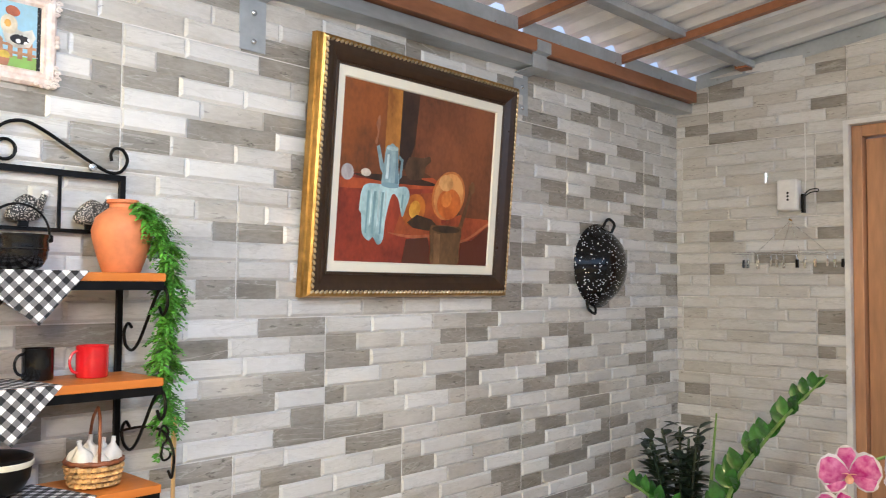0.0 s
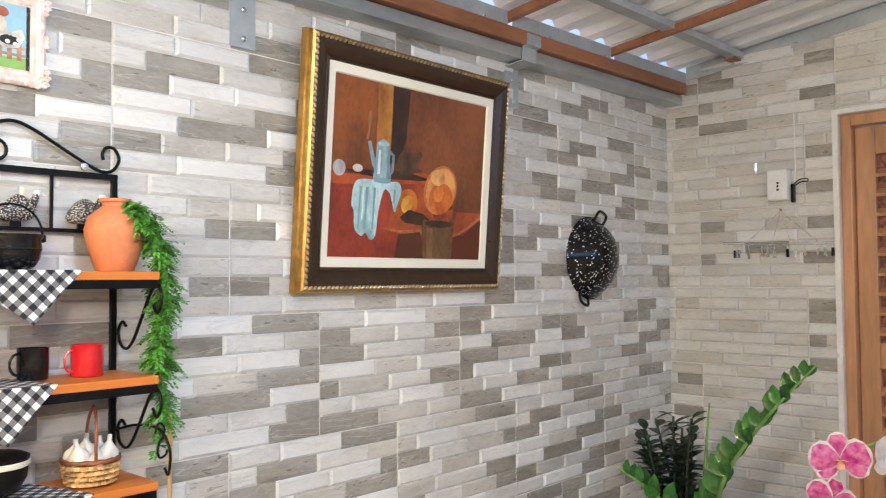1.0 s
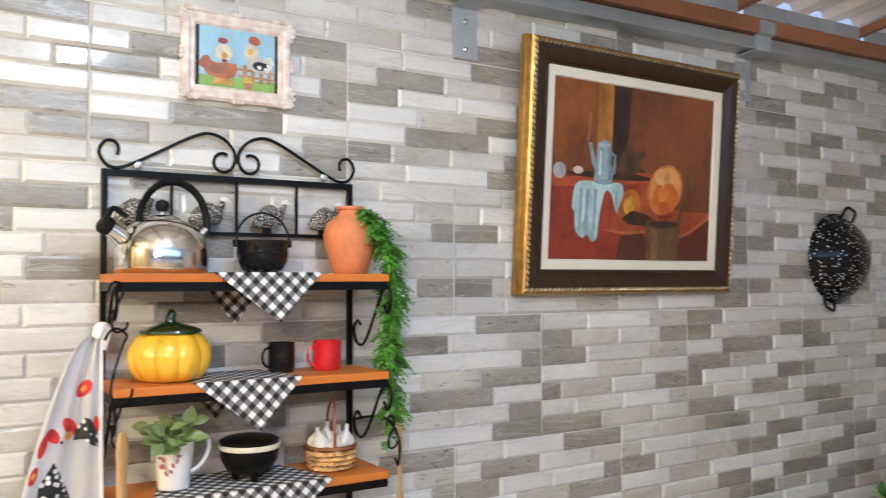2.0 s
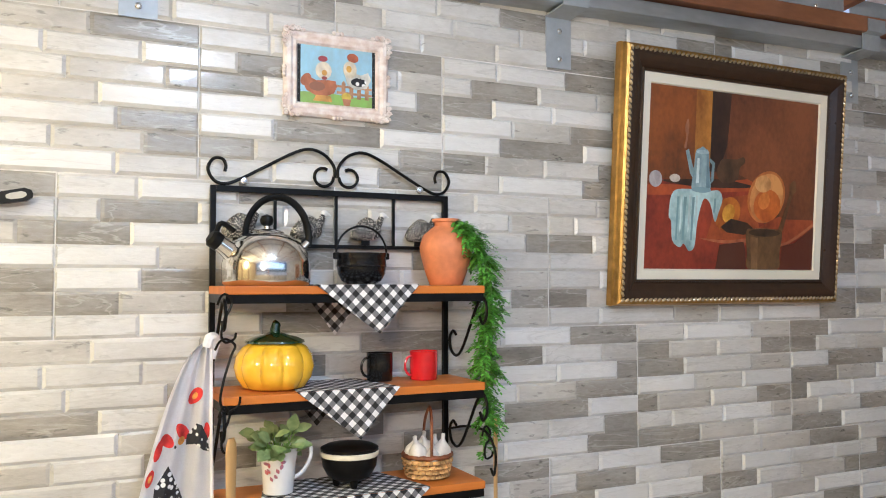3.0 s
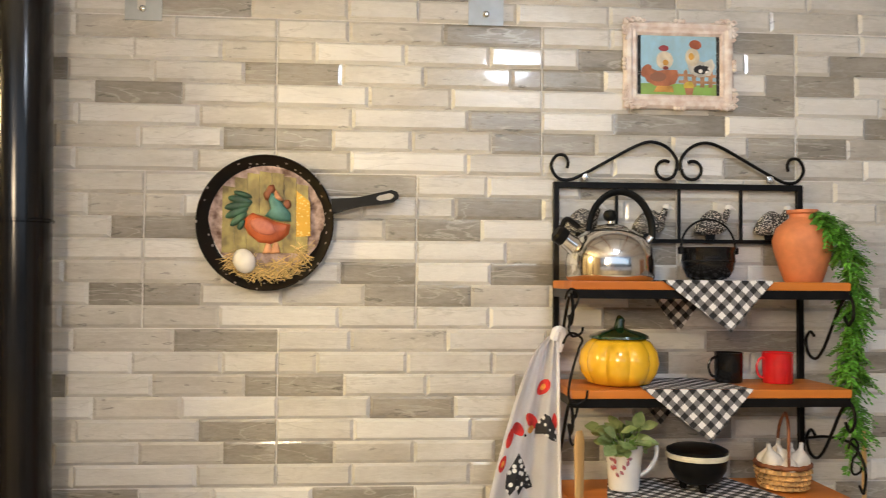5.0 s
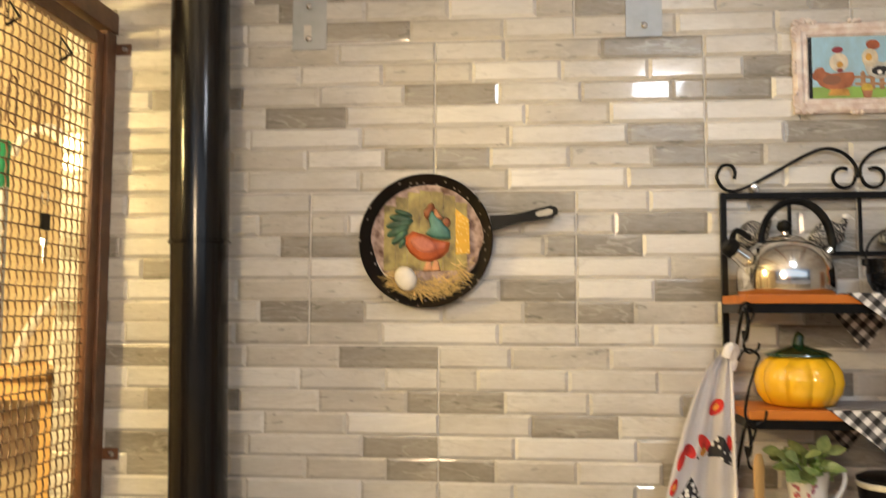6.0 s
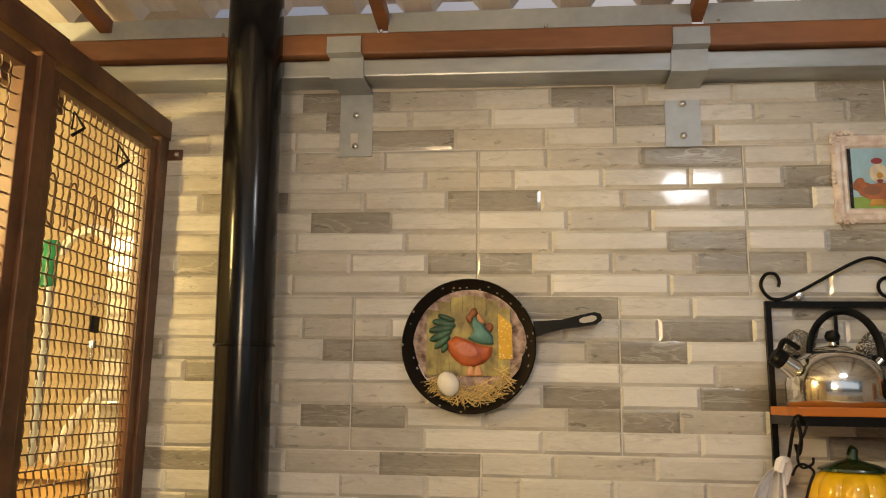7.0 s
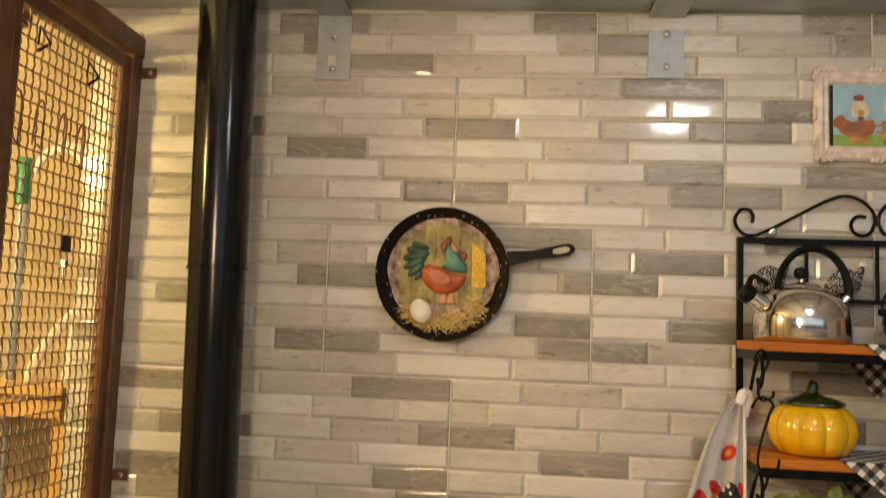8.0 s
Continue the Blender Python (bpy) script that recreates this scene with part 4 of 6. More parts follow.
# towel: gathered at a hook, falling in folds
tw = thing("kitchen_towel", "white kitchen towel with hen print, hung by a corner", "towel", (0.862, -0.15, 1.25))
bm = bmesh.new()
NX, NZ = 26, 40
TZ, TL = 1.272, 0.46


def towel_point(a, b):
    """a down, b across."""
    xr = 0.844 + 0.004 * a
    width = 0.018 + 0.150 * a ** 0.62
    x = xr - width * (1 - b)
    y = -0.135 - 0.012 * math.sin(b * 7.5 + 0.6) * (0.35 + a) - 0.006 * math.sin(b * 17 + 2 * a)
    z = TZ - TL * a - 0.012 * (1 - b) * (1 - a) + 0.004 * math.sin(b * 9)
    return Vector((x, y, z))


grid = [[bm.verts.new(towel_point(i / NZ, j / NX)) for j in range(NX + 1)] for i in range(NZ + 1)]
for i in range(NZ):
    for j in range(NX):
        bm.faces.new((grid[i][j], grid[i][j + 1], grid[i + 1][j + 1], grid[i + 1][j]))
bmesh.ops.solidify(bm, geom=bm.faces[:], thickness=0.0016)
part("cloth", bm, CLOTHW, tw, smooth=True)
bm = tube([towel_point(i / 30, 1.0) + Vector((0.003, -0.003, 0)) for i in range(31)], 0.0035, 7)
part("hem", bm, CLOTHW, tw, smooth=True)
bm = tube(smooth_line([(0.850, -0.13, 1.235), (0.856, -0.135, 1.262), (0.853, -0.14, 1.276), (0.844, -0.142, 1.276), (0.838, -0.14, 1.258)], 5), [0.007] * 5 + [0.008] * 5 + [0.009] * 5 + [0.010] * 6, 8)
part("gathered_corner", bm, CLOTHW, tw, smooth=True)


def on_towel(name, pts, material, lift=0.0022):
    """A printed patch that follows the folds; pts in (across, down)."""
    bm = bmesh.new()
    cx, cy = sum(p[0] for p in pts) / len(pts), sum(p[1] for p in pts) / len(pts)
    rings = []
    for s in (0.0, 0.35, 0.7, 1.0):
        rings.append([bm.verts.new(towel_point(cy + (q - cy) * s, cx + (p - cx) * s) + Vector((0, -lift, 0))) for p, q in pts])
    for A_, B_ in zip(rings, rings[1:]):
        for k in range(len(pts)):
            bm.faces.new((A_[k], A_[(k + 1) % len(pts)], B_[(k + 1) % len(pts)], B_[k]))
    bmesh.ops.remove_doubles(bm, verts=bm.verts, dist=1e-6)
    part(name, bm, material, tw)


PRED = mat("print_scarlet", (0.62, 0.035, 0.03), 0.85, vary=0.15, scale=60)
PORG = mat("print_orange", (0.75, 0.33, 0.06), 0.85, vary=0.15, scale=60)
on_towel("flower_print", ell(0.66, 0.225, 0.16, 0.033, 20), PRED)
on_towel("flower_heart", ell(0.66, 0.225, 0.06, 0.014, 14), PORG, 0.0032)
on_towel("comb_print", ell(0.50, 0.365, 0.15, 0.030, 18, 0.15), PRED)
on_towel("comb_print", ell(0.94, 0.385, 0.06, 0.035, 14), PRED)
on_towel("polka_wing", [(0.60, 0.385), (0.74, 0.345), (0.84, 0.36), (0.97, 0.42), (0.985, 0.47), (0.88, 0.465), (0.74, 0.43), (0.60, 0.425)], POLKA, 0.0032)
on_towel("beak_print", ell(0.50, 0.40, 0.07, 0.018, 12), PORG, 0.0036)
on_towel("comb_print", ell(0.24, 0.405, 0.13, 0.026, 18, 0.1), PRED)
on_towel("comb_print", ell(0.12, 0.44, 0.07, 0.045, 18), PRED, 0.0026)
on_towel("eye_print", ell(0.40, 0.425, 0.022, 0.007, 10), BLACKI, 0.0036)
on_towel("polka_wing", [(0.34, 0.505), (0.44, 0.54), (0.58, 0.61), (0.64, 0.655), (0.56, 0.665), (0.52, 0.64), (0.44, 0.685), (0.38, 0.655), (0.30, 0.69), (0.22, 0.665), (0.20, 0.60)], POLKA, 0.0032)
on_towel("flower_print", ell(0.09, 0.55, 0.06, 0.036, 18), PRED)
on_towel("flower_heart", ell(0.09, 0.55, 0.028, 0.016, 12), PORG, 0.0032)

# ---- frying pan with the rooster relief ----
FX, FZ, FR = 0.2545, 1.4915, 0.1415
fp = thing("frying_pan", "black iron frying pan decorated with a painted rooster", "frying pan", (FX, -0.01, FZ - FR))
part("pan", lathe([(0.0, 0.004), (0.116, 0.004), (0.121, 0.008), (0.136, 0.034), (FR - 0.002, 0.038), (FR, 0.036), (FR - 0.001, 0.031), (0.126, 0.003), (0.118, 0.0), (0, 0.0)], (FX, -0.002, FZ), 64, axis='y'), PATINA, fp, "worn black iron pan", smooth=True)
a = math.atan2(1.559 - 1.533, 0.531 - 0.39)
ux, uz = math.cos(a), math.sin(a)
P0 = (FX + FR * 0.97, FZ + 0.035)


def along(s, w):
    return (P0[0] + ux * s - uz * w, P0[1] + uz * s + ux * w)


bm = bmesh.new()
out = [(0, -0.016), (0.03, -0.012), (0.06, -0.010), (0.10, -0.0125), (0.128, -0.0125), (0.139, -0.007), (0.141, 0.0), (0.139, 0.007), (0.128, 0.0125), (0.10, 0.0115), (0.06, 0.009), (0.03, 0.012), (0, 0.016)]
hole = [(0.095, -0.003), (0.102, -0.0062), (0.122, -0.0065), (0.129, -0.003), (0.130, 0.0), (0.129, 0.003), (0.122, 0.0065), (0.102, 0.0055), (0.095, 0.003), (0.094, 0)]
pa = prism([along(*q) for q in out], -0.046, -0.030)
part("handle", pa, RUBBER, fp, "black plastic handle")
part("handle_eye", prism([along(*q) for q in hole], -0.0475, -0.046), mat("eye_pale", (0.50, 0.48, 0.44), 0.4), fp, "pale hanging eye")
bm = bmesh.new()
rnd = random.Random(8)
pts = []
for k in range(60):
    t = 2 * math.pi * k / 60
    rr = 0.123 * (1 + 0.02 * math.sin(t * 9) + 0.03 * rnd.random())
    rr *= 1 - 0.12 * max(0.0, -math.sin(t))
    pts.append((FX - 0.002 + rr * math.cos(t) * (0.95 if math.cos(t) < 0 else 0.98), FZ + 0.004 + rr * math.sin(t)))
part("paper_border", prism(pts, -0.0105, -0.006), mat("burnt_paper", (0.62, 0.47, 0.42), 0.8, vary=0.4, scale=55, color2=(0.11, 0.055, 0.04)), fp, "burnt pinkish paper border")
OLIVE = paint("painted_boards", (0.40, 0.33, 0.09), (0.15, 0.10, 0.03), 30)
for k in range(7):
    x0 = FX - 0.092 + k * 0.0255
    xm = x0 + 0.0125
    hz = math.sqrt(max(0.0, 0.112 ** 2 - (xm - FX) ** 2)) * 0.95
    part("board", prism([(x0, FZ - 0.062), (x0 + 0.0248, FZ - 0.062), (x0 + 0.0248, FZ + hz), (x0, FZ + hz + 0.003)], -0.0135, -0.0105), OLIVE, fp)
COMBY = speckled("honeycomb_card", (0.72, 0.42, 0.04), (0.85, 0.66, 0.25), 150, 0.3, 0.6)
part("honeycomb_card", prism([(FX + 0.062, FZ - 0.028), (FX + 0.092, FZ - 0.026), (FX + 0.090, FZ + 0.046), (FX + 0.061, FZ + 0.070)], -0.0165, -0.0136), COMBY, fp)


def relief(name, pts, material, y=-0.0136, h=0.010, parent=None):
    """A padded shape: outline rising to a rounded top."""
    bm = bmesh.new()
    cx, cz = sum(p[0] for p in pts) / len(pts), sum(p[1] for p in pts) / len(pts)
    rings = []
    for s, q in ((1.0, 0), (0.95, 0.45), (0.8, 0.78), (0.5, 0.95), (0.15, 1.0)):
        rings.append([bm.verts.new((cx + (x - cx) * s, y - h * q, cz + (z - cz) * s)) for x, z in pts])
    n = len(pts)
    for A_, B_ in zip(rings, rings[1:]):
        for k in range(n):
            bm.faces.new((A_[k], A_[(k + 1) % n], B_[(k + 1) % n], B_[k]))
    bm.faces.new(rings[-1])
    bm.faces.new(rings[0][::-1])
    bmesh.ops.recalc_face_normals(bm, faces=bm.faces)
    return part(name, bm, material, parent, smooth=True)


TEALP = paint("teal_feathers", (0.09, 0.26, 0.24), (0.04, 0.13, 0.12), 30)
GREENP = paint("green_feathers", (0.06, 0.15, 0.09), (0.025, 0.07, 0.05), 30)
RUST = paint("rust_feathers", (0.50, 0.12, 0.035), (0.36, 0.06, 0.02), 25)
PINKF = paint("pink_wing", (0.62, 0.22, 0.15), (0.50, 0.12, 0.06), 30)
BROWNF = paint("brown_comb", (0.30, 0.10, 0.04), (0.2, 0.06, 0.02), 30)
PEACH = paint("peach_face", (0.60, 0.30, 0.14), (0.5, 0.2, 0.09), 30)
W = lambda u, v: (FX + u, FZ + v)
relief("rooster_body", [W(-0.045, 0.010), W(-0.030, 0.022), W(-0.005, 0.014), W(0.020, 0.004), W(0.050, -0.002), W(0.046, -0.022), W(0.030, -0.036), W(0.008, -0.044), W(-0.016, -0.040), W(-0.036, -0.024), W(-0.046, -0.006)], RUST, h=0.012, parent=fp)
relief("rooster_wing", ell(FX - 0.006, FZ - 0.008, 0.028, 0.016, 20, -0.4), PINKF, -0.0235, 0.005, fp)
relief("rooster_neck", [W(-0.003, 0.016), W(0.008, 0.030), W(0.004, 0.050), W(0.010, 0.066), W(0.022, 0.054), W(0.036, 0.038), W(0.050, 0.022), W(0.052, 0.004), W(0.030, 0.004), W(0.012, 0.008)], TEALP, -0.018, 0.009, fp)
relief("rooster_comb", [W(-0.004, 0.050), W(-0.008, 0.062), W(0.000, 0.072), W(0.004, 0.080), W(0.014, 0.082), W(0.018, 0.070), W(0.010, 0.060), W(0.004, 0.046)], BROWNF, parent=fp)
relief("rooster_face", [W(0.016, 0.066), W(0.020, 0.070), W(0.030, 0.056), W(0.036, 0.048), W(0.026, 0.046), W(0.016, 0.052)], PEACH, -0.018, 0.008, fp)
relief("rooster_wattle", ell(FX + 0.043, FZ + 0.040, 0.008, 0.010, 14), BROWNF, -0.018, 0.006, fp)
for (du, dv, rx, rz, tn) in ((-0.055, 0.048, 0.026, 0.009, -0.2), (-0.060, 0.036, 0.028, 0.009, 0.15), (-0.062, 0.022, 0.026, 0.009, 0.4), (-0.058, 0.008, 0.022, 0.008, 0.7), (-0.050, 0.060, 0.020, 0.006, -0.3), (-0.052, -0.004, 0.012, 0.006, 1.0)):
    relief("tail_feather", ell(FX + du, FZ + dv, rx, rz, 18, tn), GREENP, -0.0136, 0.009, fp)
for du in (0.0, 0.016):
    relief("rooster_foot", [W(du, -0.040), W(du + 0.008, -0.040), W(du + 0.014, -0.062), W(du - 0.008, -0.064)], PEACH, -0.0136, 0.004, fp)
bm = bmesh.new()
for k in range(260):
    t = rnd.random()
    u = -0.075 + 0.165 * t
    v = -0.072 - 0.032 * math.sin(math.pi * min(1, t * 0.8 + 0.1)) + 0.022 * rnd.gauss(0, 0.55) + 0.03 * max(0, t - 0.6)
    if math.hypot(u, v) > 0.121:
        continue
    ang = rnd.uniform(-0.9, 0.9) + (1.2 if rnd.random() < 0.2 else 0)
    L_ = rnd.uniform(0.010, 0.026)
    bend = rnd.uniform(-0.006, 0.006)
    y = -0.014 - rnd.uniform(0, 0.016)
    c, s = math.cos(ang), math.sin(ang)
    tube([(FX + u - L_ * c, y, FZ + v - L_ * s), (FX + u - bend * s, y - 0.003, FZ + v + bend * c), (FX + u + L_ * c, y, FZ + v + L_ * s)], 0.00085, 4, bm)
sw = part("straw_nest", bm, STRAW, fp, "pale straw nest")
bm = bmesh.new()
bmesh.ops.create_uvsphere(bm, u_segments=24, v_segments=16, radius=1.0)
bmesh.ops.transform(bm, matrix=Matrix.Translation((FX - 0.042, -0.032, FZ - 0.080)) @ Matrix.Rotation(-0.5, 4, 'Y') @ Matrix.Diagonal((0.0225, 0.016, 0.0265, 1)), verts=bm.verts)
part("egg", bm, EGG, fp, "white egg", smooth=True)


# ---- framed pictures ----
def moulding(x0, x1, z0, z1, profile, mat_, parent, name="frame_side"):
    """Four mitred lengths; profile of (inset, y)."""
    C = [(x0, z0, 1, 1), (x1, z0, -1, 1), (x1, z1, -1, -1), (x0, z1, 1, -1)]
    obs = []
    for k in range(4):
        bm = bmesh.new()
        ends = []
        for (cx, cz, sx, sz) in (C[k], C[(k + 1) % 4]):
            ends.append([bm.verts.new((cx + sx * i, y, cz + sz * i)) for i, y in profile])
        n = len(profile)
        for j in range(n - 1):
            bm.faces.new((ends[0][j], ends[1][j], ends[1][j + 1], ends[0][j + 1]))
        bmesh.ops.recalc_face_normals(bm, faces=bm.faces)
        obs.append(part(name, bm, mat_, parent))
    return obs


QX0, QX1, QZ0, QZ1 = 1.886, 2.712, 1.323, 2.012
pt = thing("still_life_painting", "oil still life in a dark bronze and gold frame, leaning forward", "painting", ((QX0 + QX1) / 2, -0.004, QZ0))
pt.rotation_euler = (radians(4.6), 0, 0)
part("backing", box(QX0 + 0.01, QX1 - 0.01, -0.024, -0.012, QZ0 + 0.01, QZ1 - 0.01), WALNUT, pt)
moulding(QX0, QX1, QZ0, QZ1, [(0.0, -0.004), (0.0, -0.024), (0.003, -0.030), (0.003, -0.036), (0.006, -0.044), (0.012, -0.049), (0.017, -0.048)], GOLD, pt, "gold_edge")
moulding(QX0 + 0.017, QX1 - 0.017, QZ0 + 0.017, QZ1 - 0.017, [(0.0, -0.048), (0.005, -0.0505), (0.012, -0.0505), (0.027, -0.046), (0.039, -0.040), (0.046, -0.0355)], WALNUT, pt, "bronze_cove")
moulding(QX0 + 0.063, QX1 - 0.063, QZ0 + 0.063, QZ1 - 0.063, [(0.0, -0.0355), (0.003, -0.0395), (0.007, -0.038), (0.008, -0.034)], WALNUT, pt, "bronze_slip")
moulding(QX0 + 0.071, QX1 - 0.071, QZ0 + 0.071, QZ1 - 0.071, [(0.0, -0.034), (0.025, -0.0325), (0.028, -0.026)], LINEN, pt, "linen_mat")
# twisted rope near the outer edge and small beads near the slip
GILT = mat("gilt_bead", (0.62, 0.50, 0.30), 0.3, 0.8, vary=0.2, scale=40)
for inset, step, r, y in ((0.0175, 0.0150, 0.0058, -0.0500), (0.0650, 0.0075, 0.0027, -0.0385)):
    bm = bmesh.new()
    a0, a1, b0_, b1_ = QX0 + inset, QX1 - inset, QZ0 + inset, QZ1 - inset
    for (xa, za), (xb, zb) in (((a0, b0_), (a1, b0_)), ((a1, b0_), (a1, b1_)), ((a1, b1_), (a0, b1_)), ((a0, b1_), (a0, b0_))):
        nn = int(math.hypot(xb - xa, zb - za) / step)
        tn = math.atan2(zb - za, xb - xa) + 0.55
        c, s = math.cos(tn), math.sin(tn)
        for i in range(nn):
            x, z = xa + (xb - xa) * i / nn, za + (zb - za) * i / nn
            ring = [bm.verts.new((x + r * 1.35 * (p * c - q * s), y, z + r * 1.35 * (p * s + q * c))) for p, q in ((-1, 0), (-0.6, -0.5), (0.6, -0.5), (1, 0), (0.6, 0.5), (-0.6, 0.5))]
            top = [bm.verts.new((x + r * 0.8 * (p * c - q * s), y - r * 0.75, z + r * 0.8 * (p * s + q * c))) for p, q in ((-0.7, 0), (0.7, 0))]
            for f in ((0, 1, 6), (1, 2, 7, 6), (2, 3, 7), (3, 4, 7), (4, 5, 6, 7), (5, 0, 6)):
                bm.faces.new([(ring + top)[k] for k in f])
    bmesh.ops.recalc_face_normals(bm, faces=bm.faces)
    part("rope_bead", bm, GILT if r > 0.004 else WALNUT, pt, smooth=True)
CX0, CX1, CZ0, CZ1 = QX0 + 0.099, QX1 - 0.099, QZ0 + 0.099, QZ1 - 0.099
part("canvas", box(CX0 - 0.004, CX1 + 0.004, -0.0265, -0.0241, CZ0 - 0.004, CZ1 + 0.004), paint("umber_ground", (0.17, 0.055, 0.02), (0.075, 0.028, 0.013), 8), pt)
layer = [0]


def rounded(pts, k=5):
    """A closed outline drawn smoothly through its points."""
    n = len(pts)
    out = []
    for i in range(n):
        a, b, c, d = (Vector((*pts[(i + o) % n], 0)) for o in (-1, 0, 1, 2))
        for j in range(k):
            t = j / k
            q = 0.5 * ((2 * b) + (c - a) * t + (2 * a - 5 * b + 4 * c - d) * t * t + (3 * b - a - 3 * c + d) * t ** 3)
            out.append((q.x, q.y))
    return out


def daub(name, pts, c1, c2, scale=18):
    """A patch of paint; pts in (across, down) of the canvas."""
    layer[0] += 1
    if 6 < len(pts) < 14 or len(pts) == 17:
        pts = [(min(1.0, max(0.0, u)), min(1.0, max(0.0, v))) for u, v in rounded(pts)]
    y = -0.0266 - 0.00006 * layer[0]
    part(name, prism([(CX0 + u * (CX1 - CX0), CZ1 - v * (CZ1 - CZ0)) for u, v in pts], y, -0.0265), paint(name + "_paint", c1, c2, scale), pt)


daub("painted_wall", [(0, 0), (0.27, 0), (0.27, 0.5), (0, 0.56)], (0.24, 0.07, 0.014), (0.14, 0.045, 0.015), 9)
daub("painted_wall_light", [(0.255, 0), (0.345, 0), (0.345, 0.42), (0.30, 0.50), (0.255, 0.5)], (0.46, 0.20, 0.030), (0.33, 0.12, 0.02), 14)
daub("painted_column", [(0.345, 0), (0.46, 0), (0.44, 0.30), (0.40, 0.45), (0.345, 0.45)], (0.045, 0.020, 0.012), (0.025, 0.013, 0.01), 10)
daub("painted_table", [(0, 0.545), (0.3, 0.525), (0.55, 0.50), (0.7, 0.53), (0.7, 0.83), (1, 0.70), (1, 1), (0, 1)], (0.30, 0.045, 0.018), (0.17, 0.02, 0.012), 9)
daub("painted_table_top", [(0, 0.545), (0.25, 0.53), (0.5, 0.49), (0.66, 0.47), (0.66, 0.53), (0.5, 0.555), (0, 0.60)], (0.42, 0.085, 0.020), (0.30, 0.05, 0.015), 12)
daub("painted_side_top", [(0.44, 0.84), (0.62, 0.77), (0.8, 0.68), (1, 0.68), (1, 0.73), (0.80, 0.85), (0.62, 0.86)], (0.36, 0.075, 0.022), (0.25, 0.045, 0.015), 12)
daub("painted_right_wall", [(0.455, 0), (1, 0), (1, 0.70), (0.80, 0.70), (0.62, 0.50), (0.44, 0.42)], (0.21, 0.068, 0.025), (0.115, 0.036, 0.016), 5)
daub("painted_hearth", [(0.405, 0.60), (0.62, 0.56), (0.66, 0.80), (0.50, 0.83), (0.34, 0.83)], (0.34, 0.075, 0.018), (0.20, 0.04, 0.014), 14)
daub("painted_hob", [(0.08, 0.515), (0.24, 0.50), (0.42, 0.49), (0.60, 0.515), (0.56, 0.53), (0.36, 0.54), (0.20, 0.535)], (0.05, 0.022, 0.014), (0.03, 0.016, 0.011), 20)
daub("painted_table_edge", [(0.30, 0.825), (0.45, 0.835), (0.58, 0.825), (0.80, 0.845), (0.99, 0.725), (1.0, 0.735), (0.80, 0.862), (0.58, 0.845), (0.42, 0.85)], (0.46, 0.16, 0.06), (0.36, 0.10, 0.04), 20)
daub("painted_fire", ell(0.46, 0.685, 0.072, 0.10, 20, 0.3), (0.50, 0.16, 0.015), (0.36, 0.08, 0.01), 16)
daub("painted_flame", ell(0.465, 0.68, 0.036, 0.055, 16, 0.2), (0.80, 0.45, 0.05), (0.65, 0.28, 0.02), 20)
daub("painted_logs", [(0.42, 0.76), (0.48, 0.71), (0.58, 0.73), (0.64, 0.78), (0.56, 0.80), (0.46, 0.79)], (0.05, 0.025, 0.012), (0.02, 0.012, 0.01), 30)
daub("painted_pot", [(0.40, 0.40), (0.42, 0.375), (0.50, 0.37), (0.54, 0.355), (0.55, 0.385), (0.52, 0.42), (0.51, 0.48), (0.47, 0.505), (0.41, 0.50), (0.385, 0.45)], (0.085, 0.045, 0.022), (0.04, 0.02, 0.012), 25)
daub("painted_spout", [(0.205, 0.345), (0.222, 0.335), (0.245, 0.42), (0.262, 0.46), (0.262, 0.51), (0.235, 0.47)], (0.30, 0.42, 0.46), (0.2, 0.3, 0.36), 20)
daub("painted_coffee_pot", [(0.262, 0.345), (0.285, 0.325), (0.30, 0.315), (0.318, 0.327), (0.335, 0.345), (0.342, 0.44), (0.352, 0.545), (0.32, 0.565), (0.265, 0.56), (0.245, 0.545), (0.255, 0.44)], (0.38, 0.50, 0.54), (0.22, 0.34, 0.40), 14)
daub("painted_pot_handle", [(0.342, 0.375), (0.372, 0.40), (0.368, 0.50), (0.352, 0.52), (0.358, 0.41), (0.342, 0.395)], (0.25, 0.36, 0.40), (0.15, 0.24, 0.28), 20)
daub("painted_cloth", [(0.145, 0.575), (0.24, 0.555), (0.34, 0.56), (0.40, 0.555), (0.425, 0.60), (0.405, 0.68), (0.385, 0.73), (0.355, 0.63), (0.315, 0.61), (0.285, 0.74), (0.275, 0.87), (0.245, 0.90), (0.215, 0.86), (0.19, 0.88), (0.15, 0.84), (0.14, 0.74), (0.125, 0.70)], (0.46, 0.62, 0.64), (0.26, 0.42, 0.46), 16)
for u, w_ in ((0.168, 0.012), (0.205, 0.016), (0.252, 0.014), (0.378, 0.010)):
    daub("painted_fold", [(u, 0.60), (u + w_, 0.60), (u + w_ * 0.7, 0.70), (u + w_ * 0.5, 0.84 if u < 0.3 else 0.68), (u - 0.004, 0.84 if u < 0.3 else 0.68)], (0.17, 0.30, 0.34), (0.26, 0.42, 0.46), 20)
for u in (0.186, 0.232, 0.272):
    daub("painted_fold_light", [(u, 0.59), (u + 0.010, 0.59), (u + 0.007, 0.78), (u - 0.001, 0.80)], (0.62, 0.74, 0.74), (0.55, 0.68, 0.7), 20)
daub("painted_pot_shade", [(0.322, 0.35), (0.336, 0.352), (0.341, 0.44), (0.349, 0.54), (0.325, 0.556), (0.326, 0.45)], (0.17, 0.26, 0.31), (0.13, 0.21, 0.25), 18)
